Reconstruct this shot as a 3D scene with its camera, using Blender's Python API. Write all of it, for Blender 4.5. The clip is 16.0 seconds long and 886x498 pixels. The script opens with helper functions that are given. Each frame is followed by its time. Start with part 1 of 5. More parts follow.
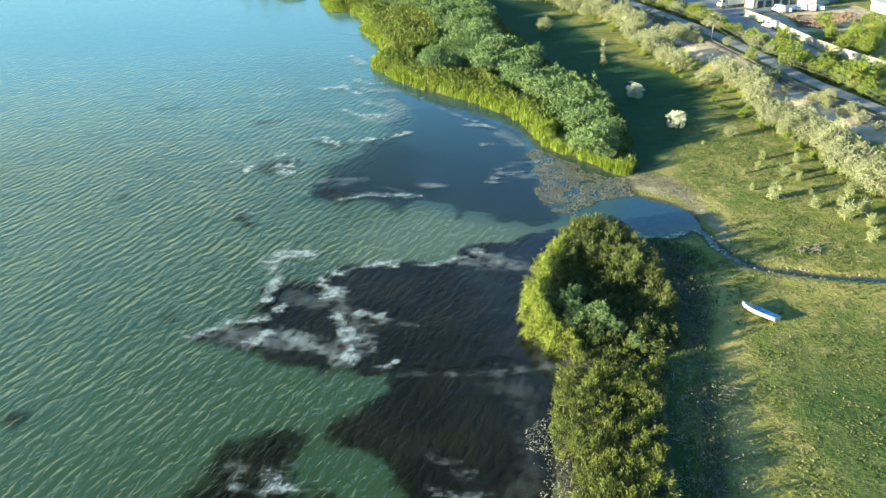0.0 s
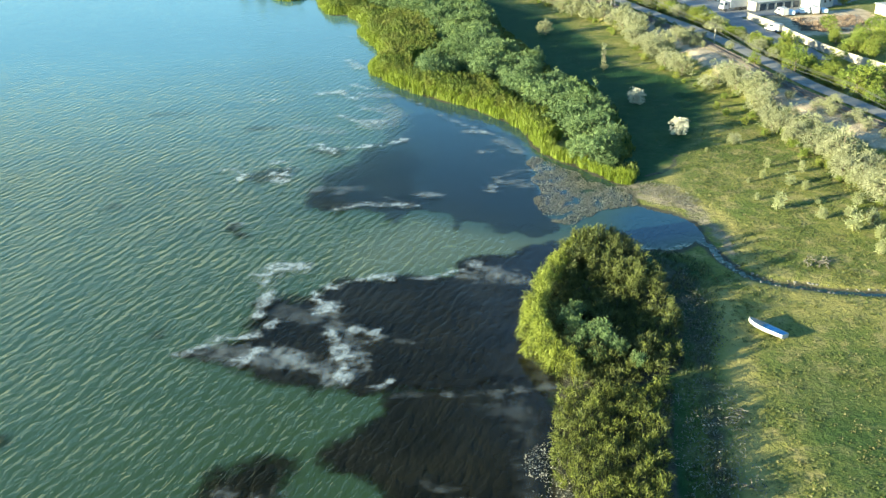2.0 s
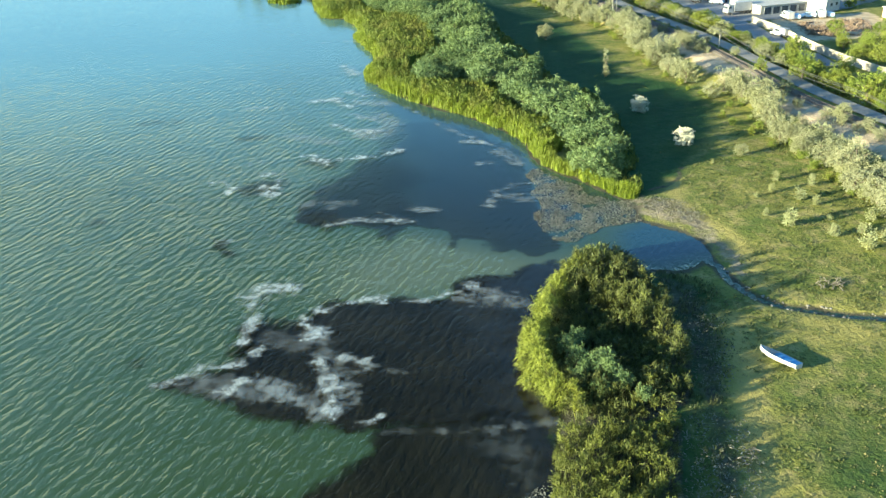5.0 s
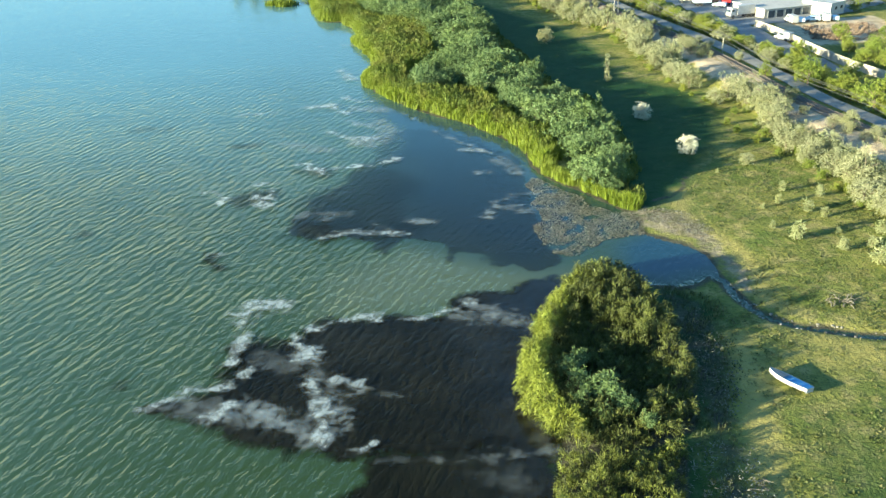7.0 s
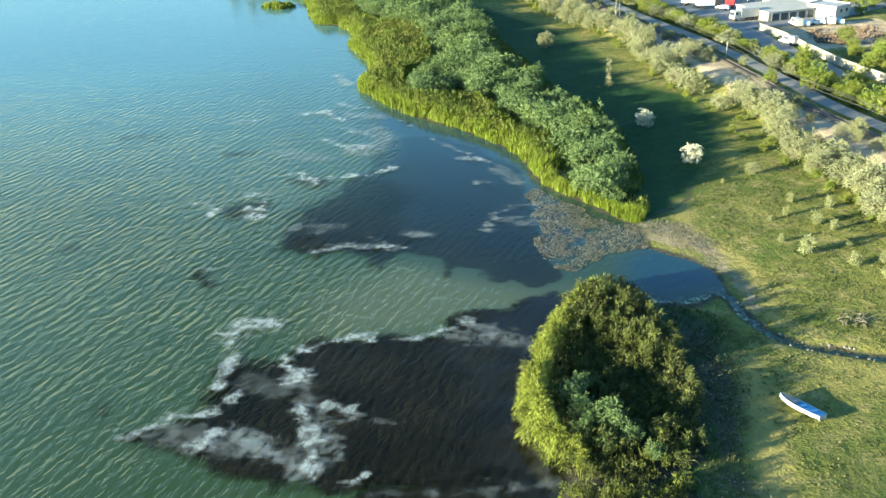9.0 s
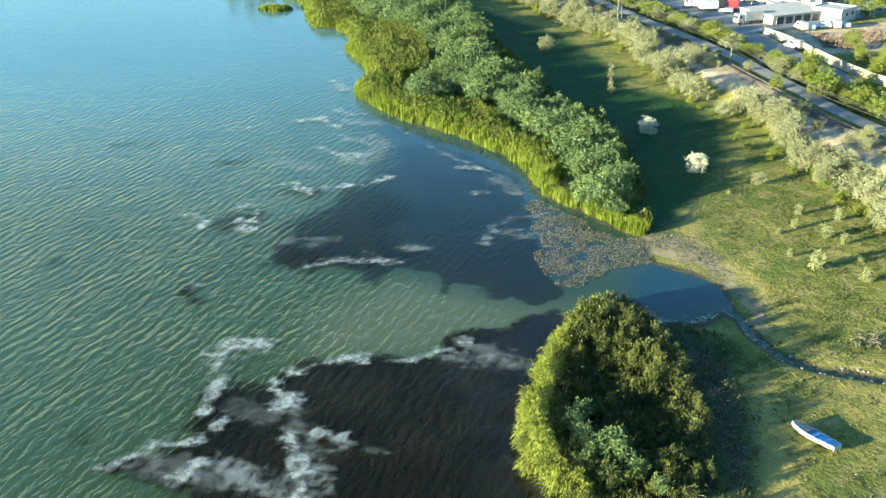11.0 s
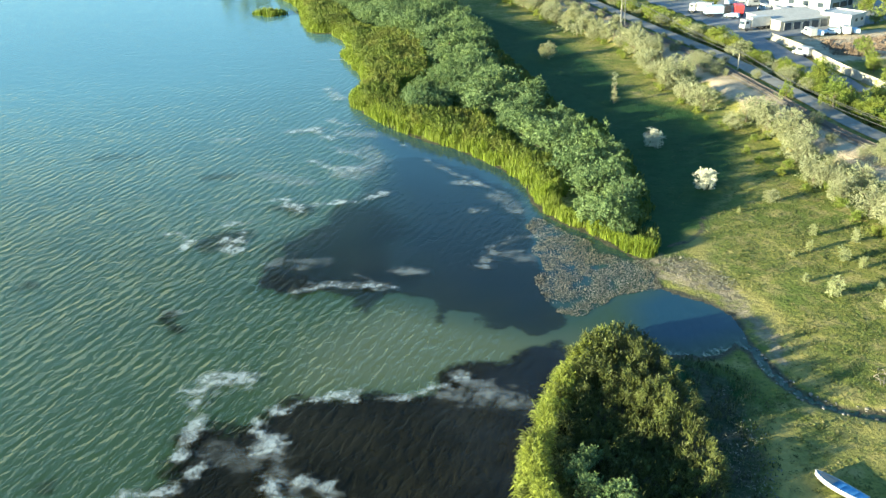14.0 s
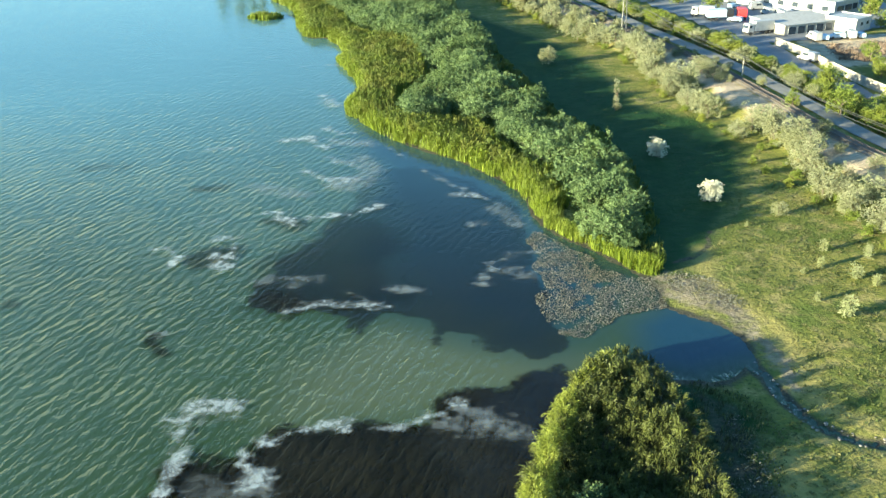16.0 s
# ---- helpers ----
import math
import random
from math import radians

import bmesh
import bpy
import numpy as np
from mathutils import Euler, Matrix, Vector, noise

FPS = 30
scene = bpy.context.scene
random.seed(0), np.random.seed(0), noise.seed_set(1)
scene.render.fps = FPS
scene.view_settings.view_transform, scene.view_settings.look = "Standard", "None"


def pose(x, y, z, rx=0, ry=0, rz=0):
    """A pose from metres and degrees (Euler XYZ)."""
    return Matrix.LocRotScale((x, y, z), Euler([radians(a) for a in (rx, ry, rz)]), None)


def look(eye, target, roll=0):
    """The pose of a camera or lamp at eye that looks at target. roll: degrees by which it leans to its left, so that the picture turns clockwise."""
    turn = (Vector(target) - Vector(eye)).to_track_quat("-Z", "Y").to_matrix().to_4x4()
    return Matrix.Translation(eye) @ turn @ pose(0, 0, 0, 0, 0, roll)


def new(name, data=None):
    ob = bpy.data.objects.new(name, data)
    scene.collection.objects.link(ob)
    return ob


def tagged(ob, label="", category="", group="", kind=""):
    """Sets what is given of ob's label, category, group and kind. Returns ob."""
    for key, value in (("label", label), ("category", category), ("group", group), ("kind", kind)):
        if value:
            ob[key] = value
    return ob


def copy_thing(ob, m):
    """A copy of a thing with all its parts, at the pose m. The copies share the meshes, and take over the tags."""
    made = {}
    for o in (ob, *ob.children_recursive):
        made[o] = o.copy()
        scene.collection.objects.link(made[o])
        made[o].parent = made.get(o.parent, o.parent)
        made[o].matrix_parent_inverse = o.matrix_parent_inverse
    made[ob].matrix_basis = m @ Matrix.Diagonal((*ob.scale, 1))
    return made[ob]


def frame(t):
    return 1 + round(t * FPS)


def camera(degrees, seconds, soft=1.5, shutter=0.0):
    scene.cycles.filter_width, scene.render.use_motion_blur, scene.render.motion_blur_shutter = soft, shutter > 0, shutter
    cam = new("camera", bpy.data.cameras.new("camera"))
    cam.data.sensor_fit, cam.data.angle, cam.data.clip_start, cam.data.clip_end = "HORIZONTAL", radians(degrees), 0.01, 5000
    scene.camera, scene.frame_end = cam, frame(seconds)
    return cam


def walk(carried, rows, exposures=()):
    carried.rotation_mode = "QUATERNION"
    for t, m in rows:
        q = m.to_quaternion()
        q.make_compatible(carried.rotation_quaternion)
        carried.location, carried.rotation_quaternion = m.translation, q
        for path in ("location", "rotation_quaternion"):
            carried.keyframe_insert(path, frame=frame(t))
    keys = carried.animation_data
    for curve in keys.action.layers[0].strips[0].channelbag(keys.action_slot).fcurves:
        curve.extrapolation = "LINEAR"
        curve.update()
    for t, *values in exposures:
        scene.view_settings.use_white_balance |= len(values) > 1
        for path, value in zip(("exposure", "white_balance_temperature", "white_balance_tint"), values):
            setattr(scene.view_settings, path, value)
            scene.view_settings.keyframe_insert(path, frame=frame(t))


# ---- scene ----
cam = camera(50.0, 16.0, soft=1.45)
PATH = [
    (0.0, 0.00, 0.00, 56.00, 65.732, 1.267, -0.056),
    (0.5, 0.10, 0.99, 56.00, 65.758, 1.263, -0.044),
    (1.0, 0.20, 1.97, 55.99, 65.761, 1.297, -0.056),
    (1.5, 0.31, 2.98, 56.00, 65.766, 1.303, -0.060),
    (2.0, 0.42, 4.01, 56.01, 65.761, 1.283, -0.057),
    (2.5, 0.54, 5.08, 56.03, 65.764, 1.279, -0.034),
    (3.0, 0.68, 6.17, 56.05, 65.762, 1.288, -0.032),
    (3.5, 0.80, 7.27, 56.08, 65.734, 1.311, -0.039),
    (4.0, 0.91, 8.38, 56.09, 65.734, 1.321, -0.034),
    (6.5, 1.44, 14.05, 56.12, 65.717, 1.288, -0.022),
    (7.0, 1.54, 15.23, 56.14, 65.735, 1.285, -0.017),
    (7.5, 1.65, 16.44, 56.15, 65.737, 1.299, -0.012),
    (8.0, 1.77, 17.67, 56.17, 65.734, 1.283, -0.007),
    (8.5, 1.90, 18.91, 56.18, 65.719, 1.294, -0.008),
    (9.0, 2.03, 20.18, 56.18, 65.721, 1.290, 0.003),
    (11.5, 2.59, 26.46, 56.14, 65.721, 1.242, 0.051),
    (12.0, 2.69, 27.76, 56.13, 65.729, 1.227, 0.049),
    (12.5, 2.79, 29.05, 56.10, 65.724, 1.220, 0.055),
    (13.0, 2.88, 30.36, 56.07, 65.735, 1.186, 0.056),
    (13.5, 2.95, 31.69, 56.05, 65.727, 1.185, 0.061),
    (14.0, 3.03, 33.04, 56.03, 65.746, 1.217, 0.071),
    (14.5, 3.11, 34.39, 56.01, 65.738, 1.193, 0.054),
    (15.0, 3.18, 35.73, 56.00, 65.761, 1.200, 0.050),
    (15.5, 3.26, 37.06, 56.01, 65.759, 1.251, 0.014),
    (16.0, 3.34, 38.38, 56.02, 65.775, 1.249, 0.015),
]
walk(cam, [(t, pose(x, y, z, rx, ry, rz)) for t, x, y, z, rx, ry, rz in PATH], [(0.0, 2.45, 6330, -5), (16.0, 2.45, 6330, -5)])

# ---- sky and sun ----
SUN_EL, SUN_AZ = 9.3, 246.0     # degrees; azimuth clockwise from +y
world = bpy.data.worlds.new("sky")
scene.world = world
world.use_nodes = True
wn = world.node_tree
sky = wn.nodes.new("ShaderNodeTexSky")
sky.sky_type = "NISHITA"
sky.sun_disc = False
sky.sun_elevation, sky.sun_rotation = radians(SUN_EL), radians(SUN_AZ)
sky.dust_density, sky.air_density, sky.ozone_density = 0.0, 0.92, 3.2
wn.links.new(sky.outputs[0], wn.nodes["Background"].inputs[0])
wn.nodes["Background"].inputs[1].default_value = 0.086
sun = new("sun", bpy.data.lights.new("sun", "SUN"))
sun.data.energy, sun.data.angle, sun.data.color = 5.0, radians(0.6), (1.0, 0.85, 0.60)
sa, se = radians(SUN_AZ), radians(SUN_EL)
sun.matrix_world = look((math.sin(sa) * math.cos(se) * 300, math.cos(sa) * math.cos(se) * 300, math.sin(se) * 300), (0, 0, 0))


# ---- small tools ----
class Nodes:
    """A short way to wire a node material."""
    def __init__(self, name):
        self.mat = bpy.data.materials.new(name)
        self.mat.use_nodes = True
        self.tree = self.mat.node_tree
        self.bsdf = self.tree.nodes["Principled BSDF"]
        self.out = self.tree.nodes["Material Output"]

    def add(self, kind, **values):
        n = self.tree.nodes.new("ShaderNode" + kind)
        for k, v in values.items():
            setattr(n, k, v)
        return n

    def link(self, a, b):
        self.tree.links.new(a, b)

    def put(self, socket, value):
        if isinstance(value, bpy.types.NodeSocket):
            self.link(value, socket)
        elif socket.type == "RGBA" and len(value) == 3:
            socket.default_value = (*value, 1)
        else:
            socket.default_value = value

    def coords(self, scale=(1, 1, 1), turn=0.0):
        g = self.add("NewGeometry")
        m = self.add("Mapping")
        m.vector_type = "TEXTURE"
        m.inputs["Scale"].default_value = tuple(1 / s for s in scale)
        m.inputs["Rotation"].default_value = (0, 0, radians(-turn))
        self.link(g.outputs["Position"], m.inputs["Vector"])
        return m.outputs[0]

    def noise(self, scale, detail=4, rough=0.55, vector=None, distort=0.0):
        n = self.add("TexNoise")
        n.inputs["Scale"].default_value, n.inputs["Detail"].default_value = scale, detail
        n.inputs["Roughness"].default_value, n.inputs["Distortion"].default_value = rough, distort
        self.link(vector or self.coords(), n.inputs["Vector"])
        return n.outputs["Fac"]

    def math(self, op, a, b=0.5, clamp=False):
        n = self.add("Math", operation=op, use_clamp=clamp)
        self.put(n.inputs[0], a)
        self.put(n.inputs[1], b)
        return n.outputs[0]

    def fit(self, v, a, b, c=0.0, d=1.0):
        n = self.add("MapRange", interpolation_type="SMOOTHSTEP")
        self.put(n.inputs[0], v)
        for i, x in enumerate((a, b, c, d)):
            n.inputs[i + 1].default_value = x
        return n.outputs[0]

    def mix(self, f, a, b):
        n = self.add("Mix", data_type="RGBA")
        self.put(n.inputs["Factor"], f)
        self.put(n.inputs[6], a)
        self.put(n.inputs[7], b)
        return n.outputs[2]

    def attr(self, name):
        return self.add("Attribute", attribute_name=name).outputs["Fac"]

    def island(self):
        return self.add("NewGeometry").outputs["Random Per Island"]

    def thing(self):
        return self.add("ObjectInfo").outputs["Random"]

    def bump(self, height, strength, distance):
        n = self.add("Bump")
        n.inputs["Distance"].default_value = distance
        self.put(n.inputs["Strength"], strength)
        self.link(height, n.inputs["Height"])
        self.link(n.outputs[0], self.bsdf.inputs["Normal"])
        return n.outputs[0]

    def set(self, **values):
        for k, v in values.items():
            self.put(self.bsdf.inputs[k.replace("_", " ")], v)
        return self.mat


def mesh_of(name, verts, faces, mats, attrs=None, smooth=False):
    me = bpy.data.meshes.new(name)
    me.from_pydata(np.asarray(verts, float).tolist(), [], faces if isinstance(faces, list) else faces.tolist())
    for m in mats:
        me.materials.append(m)
    for k, v in (attrs or {}).items():
        a = me.attributes.new(k, "FLOAT", "POINT")
        a.data.foreach_set("value", np.asarray(v, np.float32))
    if smooth:
        me.polygons.foreach_set("use_smooth", [True] * len(me.polygons))
    me.update()
    return me


def part(name, data, material, parent, label=""):
    """Links a bmesh or a mesh as one mesh object under a thing or a part."""
    if isinstance(data, bmesh.types.BMesh):
        me = bpy.data.meshes.new(name)
        data.to_mesh(me)
        data.free()
        me.materials.append(material)
        data = me
    ob = new(name, data)
    ob.parent = parent
    return tagged(ob, label)


def thing(name, label, category, group="", kind="", at=None):
    ob = new(name)
    ob.empty_display_size = 0.3
    if at is not None:
        ob.matrix_world = at
    return tagged(ob, label, category, group, kind)


def box(bm, sx, sy, sz, m=None, bevel=0.0):
    made = bmesh.ops.create_cube(bm, size=1.0, matrix=(m or Matrix()) @ Matrix.Diagonal((sx, sy, sz, 1)))["verts"]
    if bevel:
        edges = list({e for v in made for e in v.link_edges})
        bmesh.ops.bevel(bm, geom=edges, offset=bevel, segments=2, profile=0.5, affect="EDGES")
    return bm


def tube(bm, points, radii, sides=7):
    """A tapered tube along points."""
    rings = []
    for i, p in enumerate(points):
        d = Vector(points[min(i + 1, len(points) - 1)]) - Vector(points[max(i - 1, 0)])
        q = d.to_track_quat("Z", "Y")
        rings.append([bm.verts.new(Vector(p) + q @ Vector((math.cos(a) * radii[i], math.sin(a) * radii[i], 0)))
                      for a in (2 * math.pi * k / sides for k in range(sides))])
    for a, b in zip(rings, rings[1:]):
        for k in range(sides):
            bm.faces.new((a[k], a[(k + 1) % sides], b[(k + 1) % sides], b[k]))
    bm.faces.new(rings[0][::-1])
    bm.faces.new(rings[-1])
    return bm


def vnoise(x, y, size, seed=0):
    """Smooth noise from 0 to 1, with lumps of that size in metres."""
    table = np.random.RandomState(seed).rand(257, 257)
    u, v = np.asarray(x) / size + 1000, np.asarray(y) / size + 1000
    i, j = np.floor(u).astype(int), np.floor(v).astype(int)
    a, b = u - i, v - j
    a, b = a * a * (3 - 2 * a), b * b * (3 - 2 * b)
    i0, i1, j0, j1 = i % 257, (i + 1) % 257, j % 257, (j + 1) % 257
    return (table[i0, j0] * (1 - a) + table[i1, j0] * a) * (1 - b) + (table[i0, j1] * (1 - a) + table[i1, j1] * a) * b


def line_distance(x, y, points, closed=False):
    """The distance from a line of points; also how far along the nearest stretch lies."""
    p = np.asarray(points, float)
    if closed:
        p = np.vstack([p, p[:1]])
    best, along, run = np.full(np.shape(x), 1e9), np.zeros(np.shape(x)), 0.0
    for (ax, ay), (bx, by) in zip(p, p[1:]):
        l2 = (bx - ax) ** 2 + (by - ay) ** 2
        s = np.clip(((x - ax) * (bx - ax) + (y - ay) * (by - ay)) / l2, 0, 1)
        d = np.hypot(x - ax - s * (bx - ax), y - ay - s * (by - ay))
        along = np.where(d < best, run + s * math.sqrt(l2), along)
        best = np.minimum(best, d)
        run += math.sqrt(l2)
    return best, along


def inside(x, y, points):
    p = np.asarray(points, float)
    r = np.zeros(np.shape(x), bool)
    for (ax, ay), (bx, by) in zip(p, np.roll(p, -1, 0)):
        if ay != by:
            r ^= ((ay > y) != (by > y)) & (x < (bx - ax) * (y - ay) / (by - ay) + ax)
    return r


def area_distance(x, y, points):
    """The distance from an outline: positive inside."""
    d, _ = line_distance(x, y, points, True)
    return np.where(inside(x, y, points), d, -d)


def rounded(points, closed=True, n=5):
    """A smooth curve through the points."""
    p = [Vector(q) for q in points]
    out, k = [], len(p)
    for i in range(k if closed else k - 1):
        a, b, c, d = (p[(i + j) % k] if closed else p[min(max(i + j, 0), k - 1)] for j in (-1, 0, 1, 2))
        for s in range(n):
            t = s / n
            out.append(tuple(0.5 * (2 * b + (c - a) * t + (2 * a - 5 * b + 4 * c - d) * t * t + (3 * b - a - 3 * c + d) * t ** 3)))
    if not closed:
        out.append(tuple(p[-1]))
    return out


def grid_faces(nx, ny):
    i, j = np.meshgrid(np.arange(nx - 1), np.arange(ny - 1), indexing="ij")
    a = (i * ny + j).ravel()
    return np.stack([a, a + ny, a + ny + 1, a + 1], 1)


def fbm(x, y, size, octaves=4, seed=0, gain=0.55):
    """Cloudy noise from about 0 to 1."""
    s, a, t = 0.0, 1.0, 0.0
    for i in range(octaves):
        s, t = s + a * vnoise(x, y, size / 2 ** i, seed + 31 * i), t + a
        a *= gain
    return s / t


def sheet(name, bounds, field, z, cell, material):
    """A flat uneven patch: the cells of a grid where field(x, y), how thickly it is covered (0 to 1), is not 0."""
    x0, y0, x1, y1 = bounds
    xs, ys = np.arange(x0, x1 + cell, cell), np.arange(y0, y1 + cell, cell)
    X, Y = np.meshgrid(xs, ys, indexing="ij")
    x, y = X.ravel(), Y.ravel()
    d = np.clip(field(x, y), 0, 1)
    f = grid_faces(len(xs), len(ys))
    f = f[(d[f] > 0.02).any(1)]
    used, inv = np.unique(f, return_inverse=True)
    f = inv.reshape(f.shape)
    return mesh_of(name, np.stack([x[used], y[used], np.full(len(used), z)], 1), f, [material], {"cover": d[used]}, True)


# ---- materials ----
def wave_normal(n, calm=None):
    """Wind ripples: crests about a metre and a half apart, with finer chop on them."""
    a = n.noise(0.95, 2, 0.5, n.coords((1.30, 0.44, 1), 19.0), 0.35)
    b = n.noise(2.3, 4, 0.6, n.coords((1.3, 0.62, 1), 8.0), 0.3)
    c = n.noise(0.09, 2, 0.5)
    w = n.add("TexWave", wave_type="BANDS", bands_direction="X")
    n.link(n.coords((1, 1, 1), 20.0), w.inputs["Vector"])
    for k, v in (("Scale", 0.21), ("Distortion", 9.0), ("Detail", 3.0), ("Detail Scale", 0.55), ("Detail Roughness", 0.6)):
        w.inputs[k].default_value = v
    crest = n.math("SUBTRACT", 1.0, n.math("ABSOLUTE", n.math("MULTIPLY", n.math("SUBTRACT", a, 0.5), 3.2)))
    h = n.math("ADD", n.math("ADD", n.math("MULTIPLY", a, 0.62), n.math("ADD", n.math("MULTIPLY", crest, 0.10), n.math("MULTIPLY", w.outputs["Fac"], 0.10))), n.math("MULTIPLY", b, 0.20))
    s = n.fit(c, 0.3, 0.7, 0.75, 1.0)
    if calm is not None:
        s = n.math("MULTIPLY", s, n.fit(calm, 0.0, 1.0, 1.0, 0.12))
    return n.bump(h, s, 0.64), h, s


def soft_body(n, h, s, share):
    """The ripples bend the gloss in full, and the light in the water below it by a share."""
    b = n.add("Bump")
    b.inputs["Distance"].default_value = 0.45
    n.link(n.math("MULTIPLY", s, share), b.inputs["Strength"])
    n.link(h, b.inputs["Height"])
    gloss = n.bsdf.inputs["Normal"].links[0].from_socket
    n.link(gloss, n.bsdf.inputs["Coat Normal"])
    n.link(b.outputs[0], n.bsdf.inputs["Normal"])


def water_material():
    n = Nodes("lake_water")
    _, h, s = wave_normal(n, n.attr("calm"))
    soft_body(n, h, s, 0.04)
    tint = n.mix(n.fit(n.noise(0.03, 3), 0.35, 0.65), (0.027, 0.049, 0.0150), (0.032, 0.057, 0.019))
    tint = n.mix(n.attr("shallow"), tint, (0.074, 0.094, 0.046))
    # paler blue of the far water: the sky's reflection put into the tint
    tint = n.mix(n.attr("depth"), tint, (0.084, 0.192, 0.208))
    # dark still water, with the blue sky's reflection put into the tint
    tint = n.mix(n.attr("murky_sky"), tint, (0.010, 0.038, 0.060))
    return n.set(Base_Color=tint, Roughness=0.6, Specular_IOR_Level=0.0, Coat_Weight=1.0, Coat_Roughness=0.04, Coat_IOR=1.333)


def weed_material():
    n = Nodes("drowned_weed")
    wave_normal(n, n.attr("calm"))
    grain = n.noise(0.8, 6, 0.65)
    tint = n.mix(n.fit(n.noise(0.12, 4), 0.35, 0.7), (0.0078, 0.0080, 0.0046), (0.0150, 0.0145, 0.0085))
    tint = n.mix(n.fit(grain, 0.55, 0.8), tint, (0.018, 0.021, 0.012))
    ragged = n.math("ADD", n.attr("cover"), n.math("MULTIPLY", n.math("SUBTRACT", n.noise(1.1, 8, 0.72), 0.5), 1.8))
    n.set(Base_Color=tint, Roughness=n.fit(n.attr("calm"), 0.4, 0.9, 0.15, 0.06), IOR=1.333, Specular_IOR_Level=n.fit(n.attr("calm"), 0.6, 0.95, 0.08, 0.5),
          Alpha=n.math("MULTIPLY", n.math("MULTIPLY", n.fit(ragged, 0.0, 0.95), n.fit(n.attr("cover"), 0.0, 0.4)), n.attr("thick")))
    return n.mat


def scum_material():
    n = Nodes("algae_scum")
    fine = n.noise(6.5, 6, 0.75, None, 0.6)
    cloud = n.noise(0.55, 9, 0.72, None, 1.2)
    ripple = n.noise(0.95, 3, 0.5, n.coords((1.30, 0.44, 1), 19.0), 0.35)
    grain = n.math("ADD", n.math("MULTIPLY", n.math("SUBTRACT", fine, 0.5), 2.6), n.math("MULTIPLY", n.math("SUBTRACT", cloud, 0.5), 3.2))
    ragged = n.math("ADD", n.attr("cover"), n.math("ADD", grain, n.math("MULTIPLY", n.math("SUBTRACT", ripple, 0.5), 1.6)))
    tint = n.mix(n.noise(2.5, 5), (0.32, 0.38, 0.39), (0.60, 0.65, 0.63))
    n.bump(fine, 0.4, 0.05)
    return n.set(Base_Color=tint, Roughness=0.7,
                 Alpha=n.math("MULTIPLY", n.math("MULTIPLY", n.fit(ragged, 0.0, 1.9), n.fit(n.attr("cover"), 0.0, 0.6)), n.attr("thick")))


def ground_material():
    n = Nodes("meadow_ground")
    big, mid, fine = n.noise(0.07, 5, 0.6), n.noise(0.35, 5, 0.6), n.noise(2.2, 5, 0.65)
    green = n.mix(n.fit(big, 0.35, 0.65), (0.100, 0.132, 0.024), (0.215, 0.205, 0.050))
    green = n.mix(n.fit(mid, 0.46, 0.70), green, (0.300, 0.250, 0.095))
    clump = n.noise(0.95, 5, 0.7)
    green = n.mix(n.math("MULTIPLY", n.fit(clump, 0.50, 0.64), 0.55), green, (0.060, 0.085, 0.018))
    green = n.mix(n.fit(fine, 0.52, 0.66), green, (0.050, 0.070, 0.014))
    # dark sedge green, with the shadow on the meadow put into it
    lush_shade = n.mix(n.fit(mid, 0.35, 0.65), (0.011, 0.046, 0.011), (0.019, 0.060, 0.015))
    c = n.mix(n.attr("lush_shade"), green, lush_shade)
    c = n.mix(n.attr("dry"), c, n.mix(fine, (0.25, 0.225, 0.060), (0.31, 0.26, 0.095)))
    sandy = n.mix(n.fit(mid, 0.3, 0.7), (0.34, 0.275, 0.18), (0.54, 0.43, 0.295))
    c = n.mix(n.fit(n.math("ADD", n.attr("sand"), n.math("MULTIPLY", n.math("SUBTRACT", mid, 0.5), 0.9)), 0.3, 0.7), c, sandy)
    silt = n.mix(n.fit(mid, 0.35, 0.65), (0.16, 0.132, 0.082), (0.28, 0.235, 0.165))
    c = n.mix(n.fit(n.math("ADD", n.attr("silt"), n.math("MULTIPLY", n.math("SUBTRACT", n.noise(0.6, 6, 0.65), 0.5), 2.2)), 0.25, 1.1), c, silt)
    # mud on the banks; also the painted shade under and beside the clumps
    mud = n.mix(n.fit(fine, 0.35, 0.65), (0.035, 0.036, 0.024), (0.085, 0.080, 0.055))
    c = n.mix(n.fit(n.math("ADD", n.attr("wet_shade"), n.math("MULTIPLY", n.math("SUBTRACT", mid, 0.5), 0.8)), 0.3, 0.75), c, mud)
    n.bump(n.math("ADD", n.math("MULTIPLY", fine, 0.6), n.noise(0.9, 5, 0.6)), 1.0, 0.30)
    return n.set(Base_Color=c, Roughness=0.9, Specular_IOR_Level=0.2)


def foliage(name, dark, light, warm, through_light=0.25, rough=0.55, tufted=False):
    n = Nodes(name)
    tone = n.math("ADD", n.math("MULTIPLY", n.attr("tone"), 0.68), n.math("MULTIPLY", n.island(), 0.32)) if tufted else n.island()
    c = n.mix(tone, dark, light)
    c = n.mix(n.math("MULTIPLY", n.fit(n.noise(0.16, 3), 0.42, 0.68), 0.75), c, warm)
    c = n.mix(n.math("MULTIPLY", n.thing(), 0.35), c, dark)
    n.set(Base_Color=c, Roughness=rough, Specular_IOR_Level=0.25)
    t = n.add("BsdfTranslucent")
    n.link(c, t.inputs[0])
    m = n.add("MixShader")
    m.inputs[0].default_value = through_light
    n.link(n.bsdf.outputs[0], m.inputs[1])
    n.link(t.outputs[0], m.inputs[2])
    n.link(m.outputs[0], n.out.inputs[0])
    return n.mat


